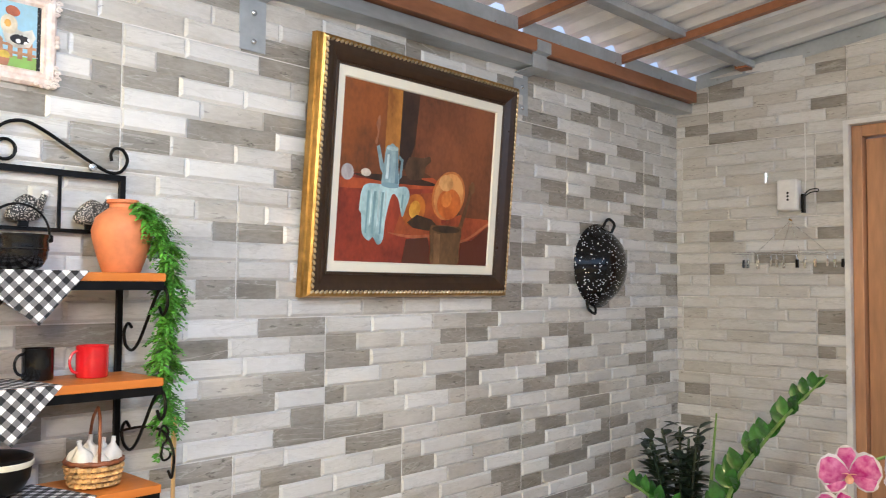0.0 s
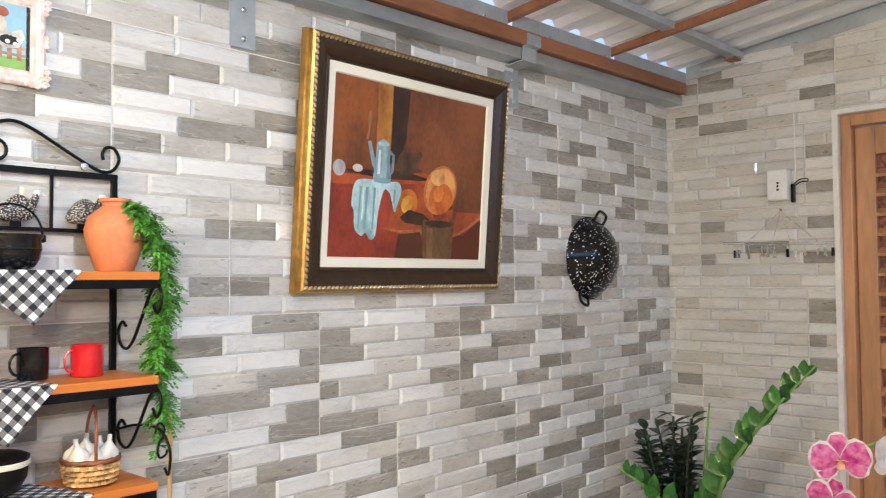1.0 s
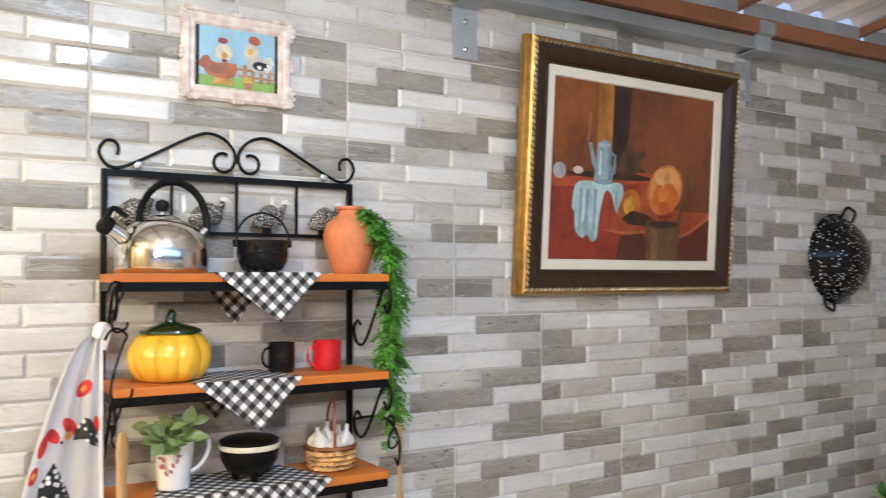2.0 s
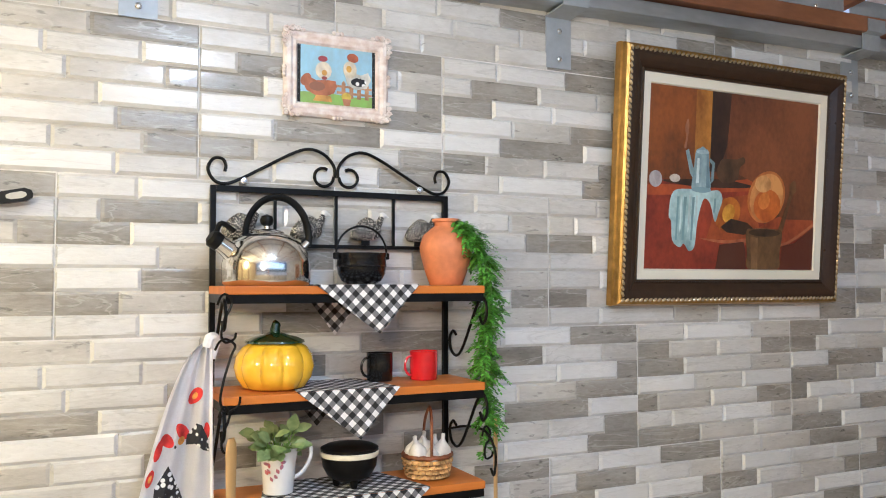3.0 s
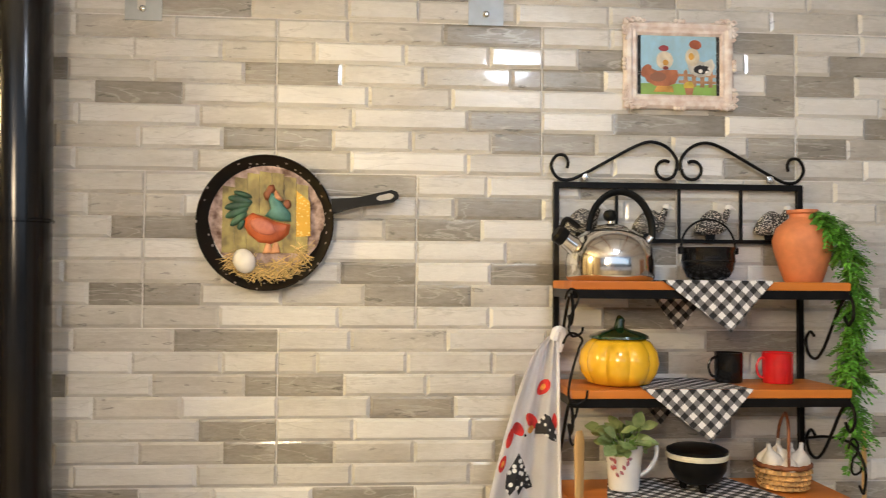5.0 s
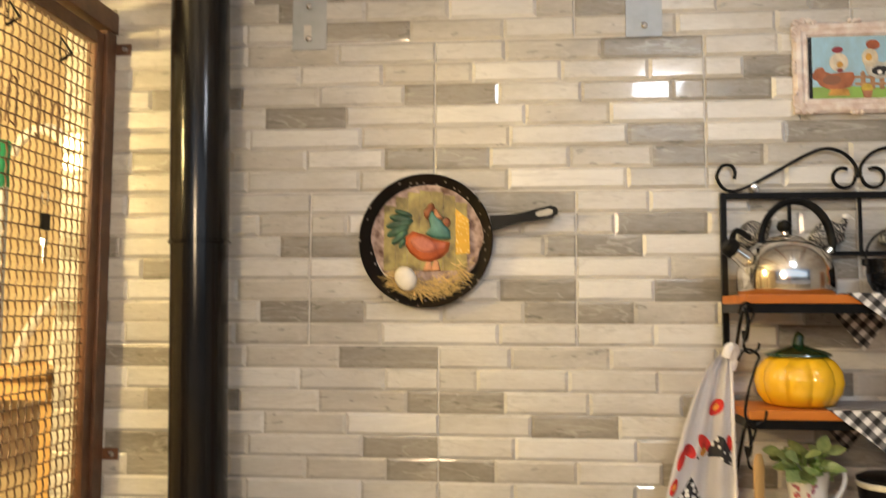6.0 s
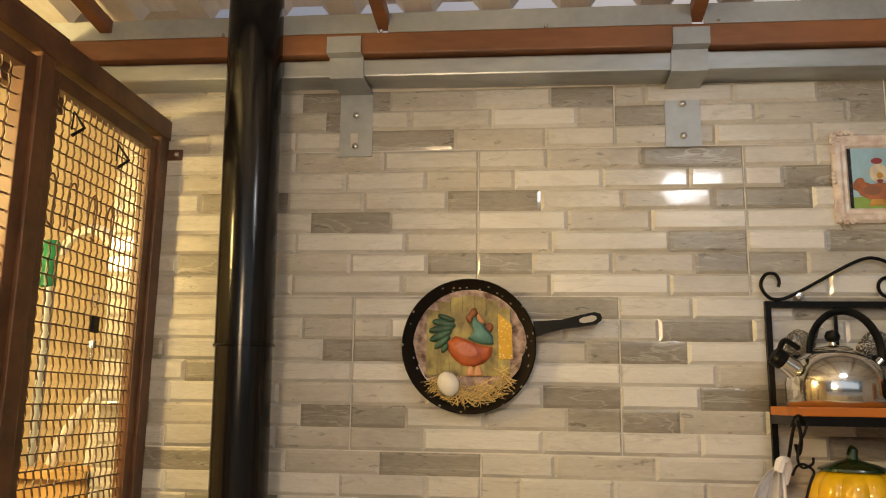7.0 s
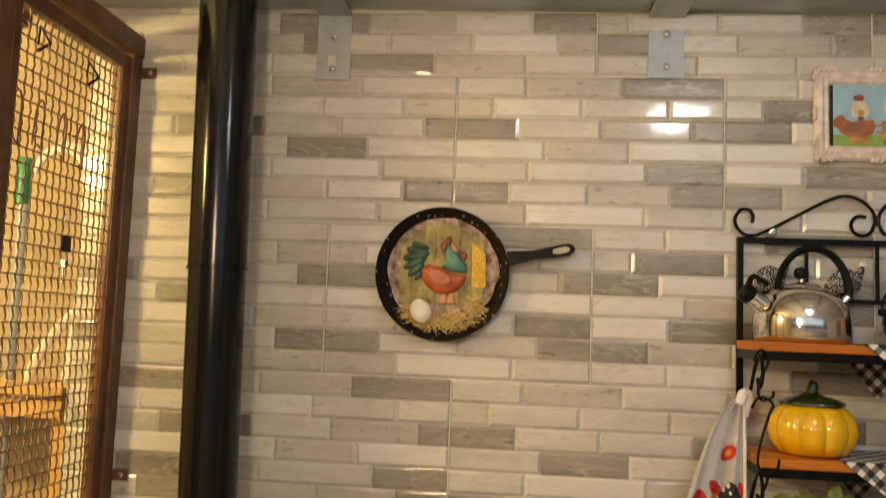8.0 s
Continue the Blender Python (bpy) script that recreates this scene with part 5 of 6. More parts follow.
daub("painted_pot_light", [(0.272, 0.38), (0.284, 0.38), (0.284, 0.52), (0.268, 0.52)], (0.60, 0.70, 0.72), (0.5, 0.62, 0.66), 20)
daub("painted_pot_lid", ell(0.300, 0.345, 0.036, 0.012, 20), (0.46, 0.58, 0.62), (0.3, 0.42, 0.47), 20)
daub("painted_pot_base", ell(0.30, 0.556, 0.056, 0.016, 22), (0.20, 0.32, 0.38), (0.3, 0.44, 0.5), 20)
daub("painted_copper_basin", ell(0.69, 0.575, 0.112, 0.155, 32, 0.25), (0.56, 0.20, 0.045), (0.42, 0.11, 0.02), 12)
daub("painted_basin_rim", ell(0.69, 0.578, 0.100, 0.143, 32, 0.25), (0.62, 0.30, 0.09), (0.45, 0.13, 0.03), 10)
daub("painted_basin_inside", ell(0.695, 0.625, 0.083, 0.095, 28, 0.2), (0.58, 0.15, 0.02), (0.44, 0.085, 0.012), 12)
daub("painted_basin_light", ell(0.665, 0.50, 0.050, 0.050, 18, 0.4), (0.74, 0.42, 0.16), (0.6, 0.28, 0.08), 14)
daub("painted_basin_glow", ell(0.675, 0.60, 0.035, 0.050, 18, 0.2), (0.70, 0.24, 0.04), (0.6, 0.16, 0.02), 14)
daub("painted_shadow", [(0.42, 0.86), (0.56, 0.84), (0.575, 0.90), (0.58, 1.0), (0.40, 1.0)], (0.07, 0.022, 0.012), (0.12, 0.03, 0.014), 12)
daub("painted_shadow", [(0.80, 0.86), (0.88, 0.84), (1.0, 0.74), (1.0, 1.0), (0.79, 1.0)], (0.09, 0.024, 0.012), (0.14, 0.03, 0.014), 12)
daub("painted_pestle", [(0.835, 0.50), (0.865, 0.47), (0.875, 0.53), (0.85, 0.57), (0.79, 0.80), (0.765, 0.80), (0.83, 0.57)], (0.17, 0.08, 0.03), (0.10, 0.045, 0.02), 25)
daub("painted_mortar", [(0.575, 0.78), (0.62, 0.762), (0.74, 0.76), (0.795, 0.78), (0.785, 0.9), (0.775, 1.0), (0.60, 1.0), (0.585, 0.9)], (0.165, 0.085, 0.032), (0.09, 0.05, 0.022), 14)
daub("painted_mortar_light", [(0.60, 0.81), (0.645, 0.815), (0.65, 1.0), (0.612, 1.0)], (0.25, 0.14, 0.055), (0.2, 0.1, 0.04), 16)
daub("painted_mortar_mouth", ell(0.685, 0.785, 0.098, 0.022, 24), (0.05, 0.027, 0.014), (0.03, 0.018, 0.01), 25)
daub("painted_garlic", ell(0.045, 0.51, 0.034, 0.045, 18), (0.42, 0.40, 0.42), (0.28, 0.24, 0.26), 25)
daub("painted_clove", ell(0.15, 0.50, 0.028, 0.022, 14), (0.58, 0.52, 0.46), (0.4, 0.34, 0.3), 25)
daub("painted_smoke", [(0.195, 0.32), (0.205, 0.27), (0.195, 0.22), (0.21, 0.17), (0.216, 0.22), (0.21, 0.28), (0.204, 0.33)], (0.32, 0.14, 0.07), (0.26, 0.1, 0.05), 30)

# hen picture in a whitewashed ornamental frame
HX0, HX1, HZ0, HZ1 = 1.012, 1.270, 1.747, 1.951
hp_ = thing("hen_picture", "small picture of two hens in an ornate whitewashed frame", "picture", ((HX0 + HX1) / 2, -0.01, HZ0))
part("backing", box(HX0 + 0.012, HX1 - 0.012, -0.010, -0.004, HZ0 + 0.012, HZ1 - 0.012), PINKW, hp_)
moulding(HX0 + 0.006, HX1 - 0.006, HZ0 + 0.006, HZ1 - 0.006, [(0.0, -0.004), (0.0, -0.012), (0.006, -0.018), (0.014, -0.019), (0.020, -0.015), (0.026, -0.0165), (0.031, -0.011)], PINKW, hp_)
rnd = random.Random(4)
for cx, cz, sx, sz in ((HX0, HZ0, 1, 1), (HX1, HZ0, -1, 1), (HX0, HZ1, 1, -1), (HX1, HZ1, -1, -1)):
    bm = bmesh.new()
    for (u, v, r) in ((0.010, 0.010, 0.008), (0.024, 0.006, 0.007), (0.006, 0.024, 0.007), (0.036, 0.006, 0.006), (0.006, 0.036, 0.006), (0.020, 0.020, 0.006), (0.047, 0.009, 0.0045), (0.009, 0.047, 0.0045)):
        c = (cx + sx * u, cz + sz * v)
        tube([(c[0] + r * (1 - k / 15) * math.cos(k * 0.62), -0.021, c[1] + r * (1 - k / 15) * math.sin(k * 0.62)) for k in range(13)], 0.0022, 6, bm)
        bmesh.ops.create_uvsphere(bm, u_segments=8, v_segments=6, radius=r * 0.55, matrix=Matrix.Translation((c[0], -0.018, c[1])))
    part("corner_ornament", bm, PINKW, hp_, smooth=True)
for (u, v) in ((0.5, 0.0), (0.5, 1.0), (0.0, 0.5), (1.0, 0.5)):
    bm = bmesh.new()
    cx, cz = HX0 + 0.006 + u * (HX1 - HX0 - 0.012), HZ0 + 0.006 + v * (HZ1 - HZ0 - 0.012)
    for k in (-1, 0, 1):
        bmesh.ops.create_uvsphere(bm, u_segments=8, v_segments=6, radius=0.0055, matrix=Matrix.Translation((cx + (k * 0.009 if u == 0.5 else 0), -0.017, cz + (k * 0.009 if u != 0.5 else 0))))
    part("middle_ornament", bm, PINKW, hp_, smooth=True)
IX0, IX1, IZ0, IZ1 = HX0 + 0.036, HX1 - 0.036, HZ0 + 0.036, HZ1 - 0.036
IW, IH = IX1 - IX0, IZ1 - IZ0
lay2 = [0]


def card(name, pts, c1, c2=None, scale=30, m=None):
    lay2[0] += 1
    y = -0.0106 - 0.00012 * lay2[0]
    part(name, prism([(IX0 + u * IW, IZ1 - v * IH) for u, v in pts], y, -0.0102), m or paint(name + "_paint", c1, c2 or tuple(x * 0.75 for x in c1), scale), hp_)


card("painted_sky", [(-.04, -.04), (1.04, -.04), (1.04, 1.04), (-.04, 1.04)], (0.30, 0.52, 0.68), (0.42, 0.60, 0.70), 12)
card("painted_grass", [(-.04, .82), (0.3, .79), (0.7, .83), (1.04, .80), (1.04, 1.04), (-.04, 1.04)], (0.22, 0.40, 0.08), (0.34, 0.46, 0.12), 25)
BORD = speckled("dotted_border", (0.012, 0.012, 0.012), (0.6, 0.6, 0.6), 260, 0.2, 0.7)
card("border_strip", [(-.04, -.04), (.045, -.04), (.045, 1.04), (-.04, 1.04)], (0, 0, 0), m=BORD)
card("border_strip", [(.955, -.04), (1.04, -.04), (1.04, 1.04), (.955, 1.04)], (0, 0, 0), m=BORD)
for k in range(4):
    card("painted_fence_post", [(0.56 + k * 0.10, .60), (0.585 + k * 0.10, .56), (0.61 + k * 0.10, .60), (0.61 + k * 0.10, .86), (0.56 + k * 0.10, .86)], (0.50, 0.27, 0.14))
for v in (.64, .75):
    card("painted_fence_rail", [(0.50, v), (0.95, v + 0.01), (0.95, v + 0.05), (0.50, v + 0.04)], (0.52, 0.28, 0.15))
card("painted_hen_body", [(.06, .62), (.11, .50), (.17, .56), (.24, .60), (.36, .58), (.48, .58), (.50, .68), (.46, .80), (.36, .86), (.22, .85), (.12, .78)], (0.44, 0.15, 0.06))
card("painted_hen_tail", ell(.11, .60, .06, .11, 14, 0.3), (0.40, 0.13, 0.05))
card("painted_hen_wing", ell(.25, .70, .10, .08, 18, -.1), (0.22, 0.09, 0.05), (0.35, 0.16, 0.08), 60)
card("painted_hen_head", ell(.33, .42, .10, .15, 22), (0.74, 0.66, 0.52))
card("painted_comb", ell(.32, .22, .06, .05, 14), (0.34, 0.05, 0.06))
card("painted_beak", ell(.34, .46, .035, .05, 12), (0.64, 0.33, 0.05))
card("painted_wattle", ell(.34, .55, .035, .03, 12), (0.30, 0.06, 0.05))
card("painted_legs", [(.24, .85), (.42, .85), (.44, .95), (.20, .95)], (0.60, 0.32, 0.06))
card("painted_rooster_body", [(.60, .44), (.70, .40), (.80, .44), (.90, .38), (.94, .50), (.88, .66), (.74, .70), (.63, .62)], (0.68, 0.66, 0.60))
card("painted_rooster_head", ell(.665, .36, .085, .15, 22), (0.72, 0.64, 0.48))
card("painted_comb", ell(.70, .15, .07, .08, 16, -0.5), (0.44, 0.12, 0.05))
card("painted_beak", ell(.65, .35, .035, .06, 12), (0.66, 0.36, 0.06))
card("painted_dotted_wing", ell(.775, .565, .10, .075, 18, -.1), (0, 0, 0), m=POLKA)
card("painted_sunflower", ell(.62, .84, .06, .07, 14), (0.66, 0.48, 0.06))
card("painted_pot", [(.57, .88), (.68, .88), (.66, .99), (.59, .99)], (0.46, 0.20, 0.10))

# ---- enamel wok on the wall ----
WX, WZ, WR = 3.322, 1.436, 0.155
wk = thing("enamel_wok", "black enamel wok with white speckles hung face to the wall", "wok", (WX, -0.02, WZ - WR))
part("bowl", lathe([(WR + 0.004, 0.0), (WR + 0.006, 0.004), (WR, 0.008), (0.135, 0.040), (0.105, 0.072), (0.065, 0.093), (0.03, 0.100), (0, 0.101)], (WX, -0.004, WZ), 48, axis='y'), SPECK, wk, smooth=True)
for s in (-1, 1):
    pts = smooth_line([(WX - 0.030, -0.012, WZ + s * 0.145), (WX - 0.030, -0.022, WZ + s * 0.178), (WX - 0.018, -0.026, WZ + s * 0.190), (WX + 0.018, -0.026, WZ + s * 0.190), (WX + 0.030, -0.022, WZ + s * 0.178), (WX + 0.030, -0.012, WZ + s * 0.145)], 4)
    pts = [Matrix.Translation((WX, 0, WZ)) @ Matrix.Rotation(radians(22), 4, 'Y') @ Vector((p[0] - WX, p[1], p[2] - WZ)) for p in pts]
    part("handle", tube(pts, 0.0055, 8), BLACKM, wk, smooth=True)

# ---- right wall: soap dispenser box, wire, hanging rail of clips ----
dp = thing("wall_dispenser", "small white plastic box with black clip on the wall", "dispenser", (XC - 0.03, -0.515, 1.66))
bm = box(XC - 0.060, XC - 0.001, -0.548, -0.465, 1.665, 1.792, 0.012)
part("housing", bm, WHITEP, dp, smooth=True)
part("front_cover", box(XC - 0.066, XC - 0.061, -0.541, -0.472, 1.672, 1.785, 0.002), WHITEP, dp)
for k, z in enumerate((1.735, 1.722, 1.708)):
    part("button", lathe([(0.005, 0), (0.004, 0.002)], (0, 0, 0), 10), BLACKI, dp).matrix_basis = pose(XC - 0.066, -0.513, z, 0, -90, 0)
part("side_clip", box(XC - 0.045, XC - 0.02, -0.568, -0.557, 1.655, 1.73, 0.002), BLACKI, dp, "black clip")
part("cable_loop", tube(smooth_line([(XC - 0.03, -0.562, 1.725), (XC - 0.03, -0.585, 1.745), (XC - 0.03, -0.615, 1.748), (XC - 0.03, -0.618, 1.738), (XC - 0.03, -0.590, 1.735), (XC - 0.03, -0.568, 1.722)], 5), 0.0022, 6), BLACKI, dp, smooth=True)
part("cable", tube([(XC - 0.006, -0.562, 2.02), (XC - 0.006, -0.564, 1.80), (XC - 0.012, -0.562, 1.74)], 0.0022, 6), WHITEP, dp)
hg = thing("clip_hanger", "wire clothes hanger with small metal pegs on the end wall", "hanger", (XC - 0.02, -0.51, 1.44))
HXX = XC - 0.02
part("nail", tube([(XC + 0.004, -0.505, 1.628), (HXX - 0.006, -0.505, 1.632)], 0.004, 8), GOLD, hg)
for y in (-0.36, -0.47, -0.545, -0.65):
    part("cord", tube([(HXX, -0.505, 1.625), (HXX, y, 1.495)], 0.0011, 5), SCREW, hg)
for dz in (0.0, 0.008):
    part("wire_bar", tube([(HXX - dz, -0.262, 1.497 + dz), (HXX - dz, -0.712, 1.484 + dz)], 0.0014, 5), SCREW, hg)
rnd = random.Random(3)
for k in range(15):
    y = -0.31 - k * 0.0285 + rnd.uniform(-0.008, 0.008)
    if k in (3, 7, 11):
        continue
    pg = part("peg", box(HXX - 0.006, HXX + 0.004, y - 0.005, y + 0.005, 1.437 + rnd.uniform(-0.004, 0.006), 1.470), rnd.choice((BLACKI, STEEL, SCREW)), hg)
    part("peg_jaw", tube([(HXX, y, 1.470), (HXX, y + 0.004, 1.492)], 0.0012, 5), SCREW, pg)

# ---- plants in front of the end wall ----
rnd = random.Random(21)
pot = thing("planter", "round dark clay planter on the floor in the corner", "planter", (3.45, -0.42, 0))
part("pot", lathe([(0.13, 0), (0.15, 0.02), (0.19, 0.34), (0.205, 0.36), (0.205, 0.39), (0.18, 0.39), (0.17, 0.33), (0, 0.32)], (3.45, -0.42, 0), 36), TERRA, pot, smooth=True)
part("soil", lathe([(0.17, 0.325), (0.10, 0.335), (0, 0.338)], (3.45, -0.42, 0), 24), mat("soil", (0.05, 0.035, 0.025), 0.9, vary=0.3, scale=40), pot)
zz = thing("zz_plant", "glossy green plant with a long arching leafy stem", "plant", (3.45, -0.42, 0.33))


def frond(base, tip, sag, n, L_, w, material, name, side=(0, 0, 1)):
    b, t = Vector(base), Vector(tip)
    pts = smooth_line([b, b.lerp(t, 0.35) + Vector(sag), b.lerp(t, 0.7) + Vector(sag) * 0.7, t], 8)
    part("stem", tube(pts, [0.011 * (1 - 0.75 * i / len(pts)) for i in range(len(pts))], 8), STEM, zz, smooth=True)
    bm = bmesh.new()
    for i in range(n):
        f = 0.18 + 0.80 * i / n
        p = pts[min(len(pts) - 2, int(f * (len(pts) - 1)))]
        q = pts[min(len(pts) - 1, int(f * (len(pts) - 1)) + 1)]
        d = (q - p).normalized()
        sd = d.cross(Vector(side)).normalized()
        k = (1.05 - 0.62 * (f - 0.18))
        up = d.cross(Vector((-1, 0, 0)))
        up = up if up.z > 0 else -up
        if i % 2:
            way = d * 0.55 + up * 0.85
        else:
            way = d * 0.75 + Vector((-0.6, 0, 0)) * rnd.choice((-1, 1)) + up * 0.25
        leaf(bm, p, way + Vector((rnd.uniform(-.15, .15), rnd.uniform(-.15, .15), 0)), Vector((-1, 0, 0.25)), L_ * k, w * k, 0.25, 3)
    part(name, bm, material, zz, smooth=True)


frond((3.42, -0.45, 0.34), (3.40, -0.825, 1.075), (0, 0.10, 0.02), 28, 0.105, 0.066, LEAF2, "leaves", (-1, 0, 0))
frond((3.44, -0.40, 0.34), (3.46, -0.42, 0.90), (0, 0.01, 0), 3, 0.02, 0.008, LEAF2, "leaves", (-1, 0, 0))
frond((3.42, -0.42, 0.34), (3.25, -0.16, 0.66), (0, 0.0, 0.05), 10, 0.10, 0.06, LEAF2, "leaves", (-1, 0, 0.4))
dk = thing("dark_leaf_plant", "dark-leaved bushy plant beside the glossy one", "plant", (3.52, -0.22, 0.33))
for k in range(13):
    tip = (3.50 + rnd.uniform(-0.12, 0.10), -0.22 + rnd.uniform(-0.13, 0.10), rnd.uniform(0.66, 0.86))
    base = (3.47 + rnd.uniform(-.04, .04), -0.36 + rnd.uniform(-.04, .04), 0.33)
    pts = smooth_line([base, Vector(base).lerp(Vector(tip), 0.5) + Vector((0, 0.02, 0)), tip], 8)
    part("stem", tube(pts, 0.005, 6), LEAF3, dk)
    bm = bmesh.new()
    for i in range(26):
        p = pts[min(len(pts) - 1, 2 + int(i / 26 * (len(pts) - 2)))]
        a = rnd.uniform(0, 6.28)
        leaf(bm, p, (math.cos(a), math.sin(a), rnd.uniform(0.1, 0.9)), (0, 0, 1), rnd.uniform(0.06, 0.085), rnd.uniform(0.034, 0.046), 0.25, 2)
    part("leaves", bm, LEAF3, dk, smooth=True)

# orchid on a small table close to the camera
ox, oy, oz = 2.485, -1.165, 0.958
tb = thing("side_table", "small round wooden side table under the orchid", "table", (2.60, -1.36, 0))
part("top", lathe([(0.20, 0), (0.21, 0.01), (0.21, 0.02), (0.20, 0.028)], (2.60, -1.36, 0.50), 36), DOORW, tb, smooth=True)
part("column", lathe([(0.03, 0.02), (0.022, 0.2), (0.03, 0.5)], (2.60, -1.36, 0), 16), DOORW, tb, smooth=True)
part("foot", lathe([(0.15, 0), (0.15, 0.012), (0.03, 0.03)], (2.60, -1.36, 0), 24), DOORW, tb, smooth=True)
op = part("orchid_pot", lathe([(0.05, 0), (0.052, 0.003), (0.068, 0.11), (0.07, 0.118), (0.062, 0.118), (0.05, 0.02), (0, 0.10)], (2.60, -1.36, 0.528), 28), CHINA, None, smooth=True)
tagged(op, "white ceramic pot on the side table", "pot")
oc = thing("orchid", "magenta and white orchid on an arching stem", "orchid", (2.60, -1.36, 0.63))
sp_ = smooth_line([(2.60, -1.36, 0.63), (2.62, -1.40, 0.85), (2.60, -1.36, 0.99), (2.53, -1.24, 1.00), (2.50, -1.165, 0.962)], 8)
part("stem", tube(sp_, 0.0035, 7), STEM, oc, smooth=True)
for k in range(5):
    bm = bmesh.new()
    a = k * 1.3
    leaf(bm, (2.60, -1.36, 0.63), (math.cos(a), math.sin(a), 0.35), (0, 0, 1), 0.20, 0.055, 0.25)
    part("leaf", bm, LEAF2, oc, smooth=True)


def petal(bm, c, way, face, L_, w):
    wv, fv = Vector(way).normalized(), Vector(face).normalized()
    s = wv.cross(fv)
    prev = None
    for t, h in ((0, 0.12), (0.2, 0.6), (0.45, 0.98), (0.7, 1.0), (0.9, 0.65), (1.0, 0.15)):
        m_ = Vector(c) + wv * L_ * t + fv * (0.12 * L_ * math.sin(t * 2.4))
        row = [bm.verts.new(m_ + s * w * 0.5 * h * k + fv * (-0.12 * w * h * k * k)) for k in (-1, -0.8, 0, 0.8, 1)]
        if prev:
            for j in range(4):
                q = bm.faces.new((prev[j], prev[j + 1], row[j + 1], row[j]))
                q.material_index = 1 if t > 0.95 or j in (0, 3) else 0
        prev = row


def bloom(c, face, size, turn, inner, outer):
    c, f = Vector(c), Vector(face).normalized()
    u = (Vector((0, 0, 1)) - f * f.z).normalized()
    r = u.cross(f)
    for k, (ang, L_, w, mt) in enumerate(((90, 1.0, 0.72, inner), (210, 0.95, 0.66, outer), (330, 0.95, 0.66, inner), (15, 1.05, 1.15, inner), (165, 1.05, 1.15, outer))):
        bm = bmesh.new()
        a = radians(ang + turn)
        petal(bm, c + f * 0.002 * k, r * math.cos(a) + u * math.sin(a) + f * 0.12, f, size * L_, size * w)
        bmesh.ops.solidify(bm, geom=bm.faces[:], thickness=0.0008)
        part("petal", bm, [mt, ORCHW], oc, smooth=True)
    bm = bmesh.new()
    petal(bm, c + f * 0.008, f * 0.8 - u * 0.6, u, size * 0.55, size * 0.35)
    petal(bm, c + f * 0.008, f * 0.9 + r * 0.4, u, size * 0.4, size * 0.3)
    petal(bm, c + f * 0.008, f * 0.9 - r * 0.4, u, size * 0.4, size * 0.3)
    part("lip", bm, ORCHY, oc, smooth=True)


bloom((ox, oy, oz), (-0.93, -0.25, 0.10), 0.062, 8, ORCHP, ORCHP)
bloom((ox + 0.045, oy - 0.105, oz + 0.005), (0.3, 0.85, 0.10), 0.066, 20, ORCHW, ORCHW)
bloom((ox - 0.01, oy + 0.012, oz - 0.085), (-0.9, 0.1, -0.1), 0.055, -15, ORCHP, ORCHP)

# ---- behind the mesh screen ----
sb = thing("stool_table", "narrow slatted table behind the mesh screen", "table", (-0.75, 0.1, 0))
for k in range(5):
    part("slat", box(-1.05, -0.575, -0.02 + k * 0.05, 0.022 + k * 0.05, 1.195, 1.215, 0.003), SPOONW, sb)
part("apron", box(-1.05, -0.585, 0.0, 0.02, 1.145, 1.195), SPOONW, sb)
for x in (-1.03, -0.615):
    for y in (0.02, 0.17):
        part("leg", box(x, x + 0.03, y, y + 0.03, 0, 1.195), SPOONW, sb)
ar = thing("white_bent_frame", "white bent tube frame standing on the slatted table", "frame", (-0.66, 0.1, 1.215))
pts = smooth_line([(-0.630, 0.1, 1.217), (-0.612, 0.1, 1.36), (-0.596, 0.1, 1.50), (-0.588, 0.1, 1.62), (-0.604, 0.1, 1.70), (-0.642, 0.1, 1.760), (-0.690, 0.1, 1.776), (-0.735, 0.1, 1.752), (-0.758, 0.1, 1.715)], 6)
part("bow", tube(pts, 0.018, 10, flat=0.6), WHITEP, ar, smooth=True)
part("brace", tube(smooth_line([(-0.608, 0.085, 1.39), (-0.645, 0.08, 1.35), (-0.695, 0.08, 1.28), (-0.718, 0.08, 1.217)], 5), 0.012, 10, flat=0.6), WHITEP, ar, smooth=True)
pp = thing("grey_pole", "grey pole with a green grip standing behind the screen", "pole", (-0.73, 0.1, 0))
part("shaft", lathe([(0.013, 0), (0.013, 1.64)], (-0.765, 0.08, 0), 16), GREYP, pp, smooth=True)
part("grip", lathe([(0.015, 0), (0.019, 0.004), (0.017, 0.05), (0.019, 0.11), (0.015, 0.115)], (-0.770, 0.08, 1.630), 16), mat("green_plastic", (0.01, 0.22, 0.11), 0.35, vary=0.1, scale=20), pp, smooth=True)
ky = thing("key_bunch", "keys with a black tag hanging on the wire mesh", "keys", (XL + 0.012, -0.240, 1.50))
part("ring", tube([(XL + 0.008, -0.240 + 0.011 * math.cos(a), 1.560 + 0.013 * math.sin(a)) for a in (2 * math.pi * k / 20 for k in range(20))], 0.0013, 5, closed=True), STEEL, ky)
part("tag", box(XL + 0.005, XL + 0.011, -0.252, -0.224, 1.497, 1.530, 0.002), BLACKI, ky)
part("key", lathe([(0.002, 0), (0.002, 0.03), (0.009, 0.032), (0.009, 0.045), (0.003, 0.047)], (XL + 0.009, -0.243, 1.435), 8), STEEL, ky)
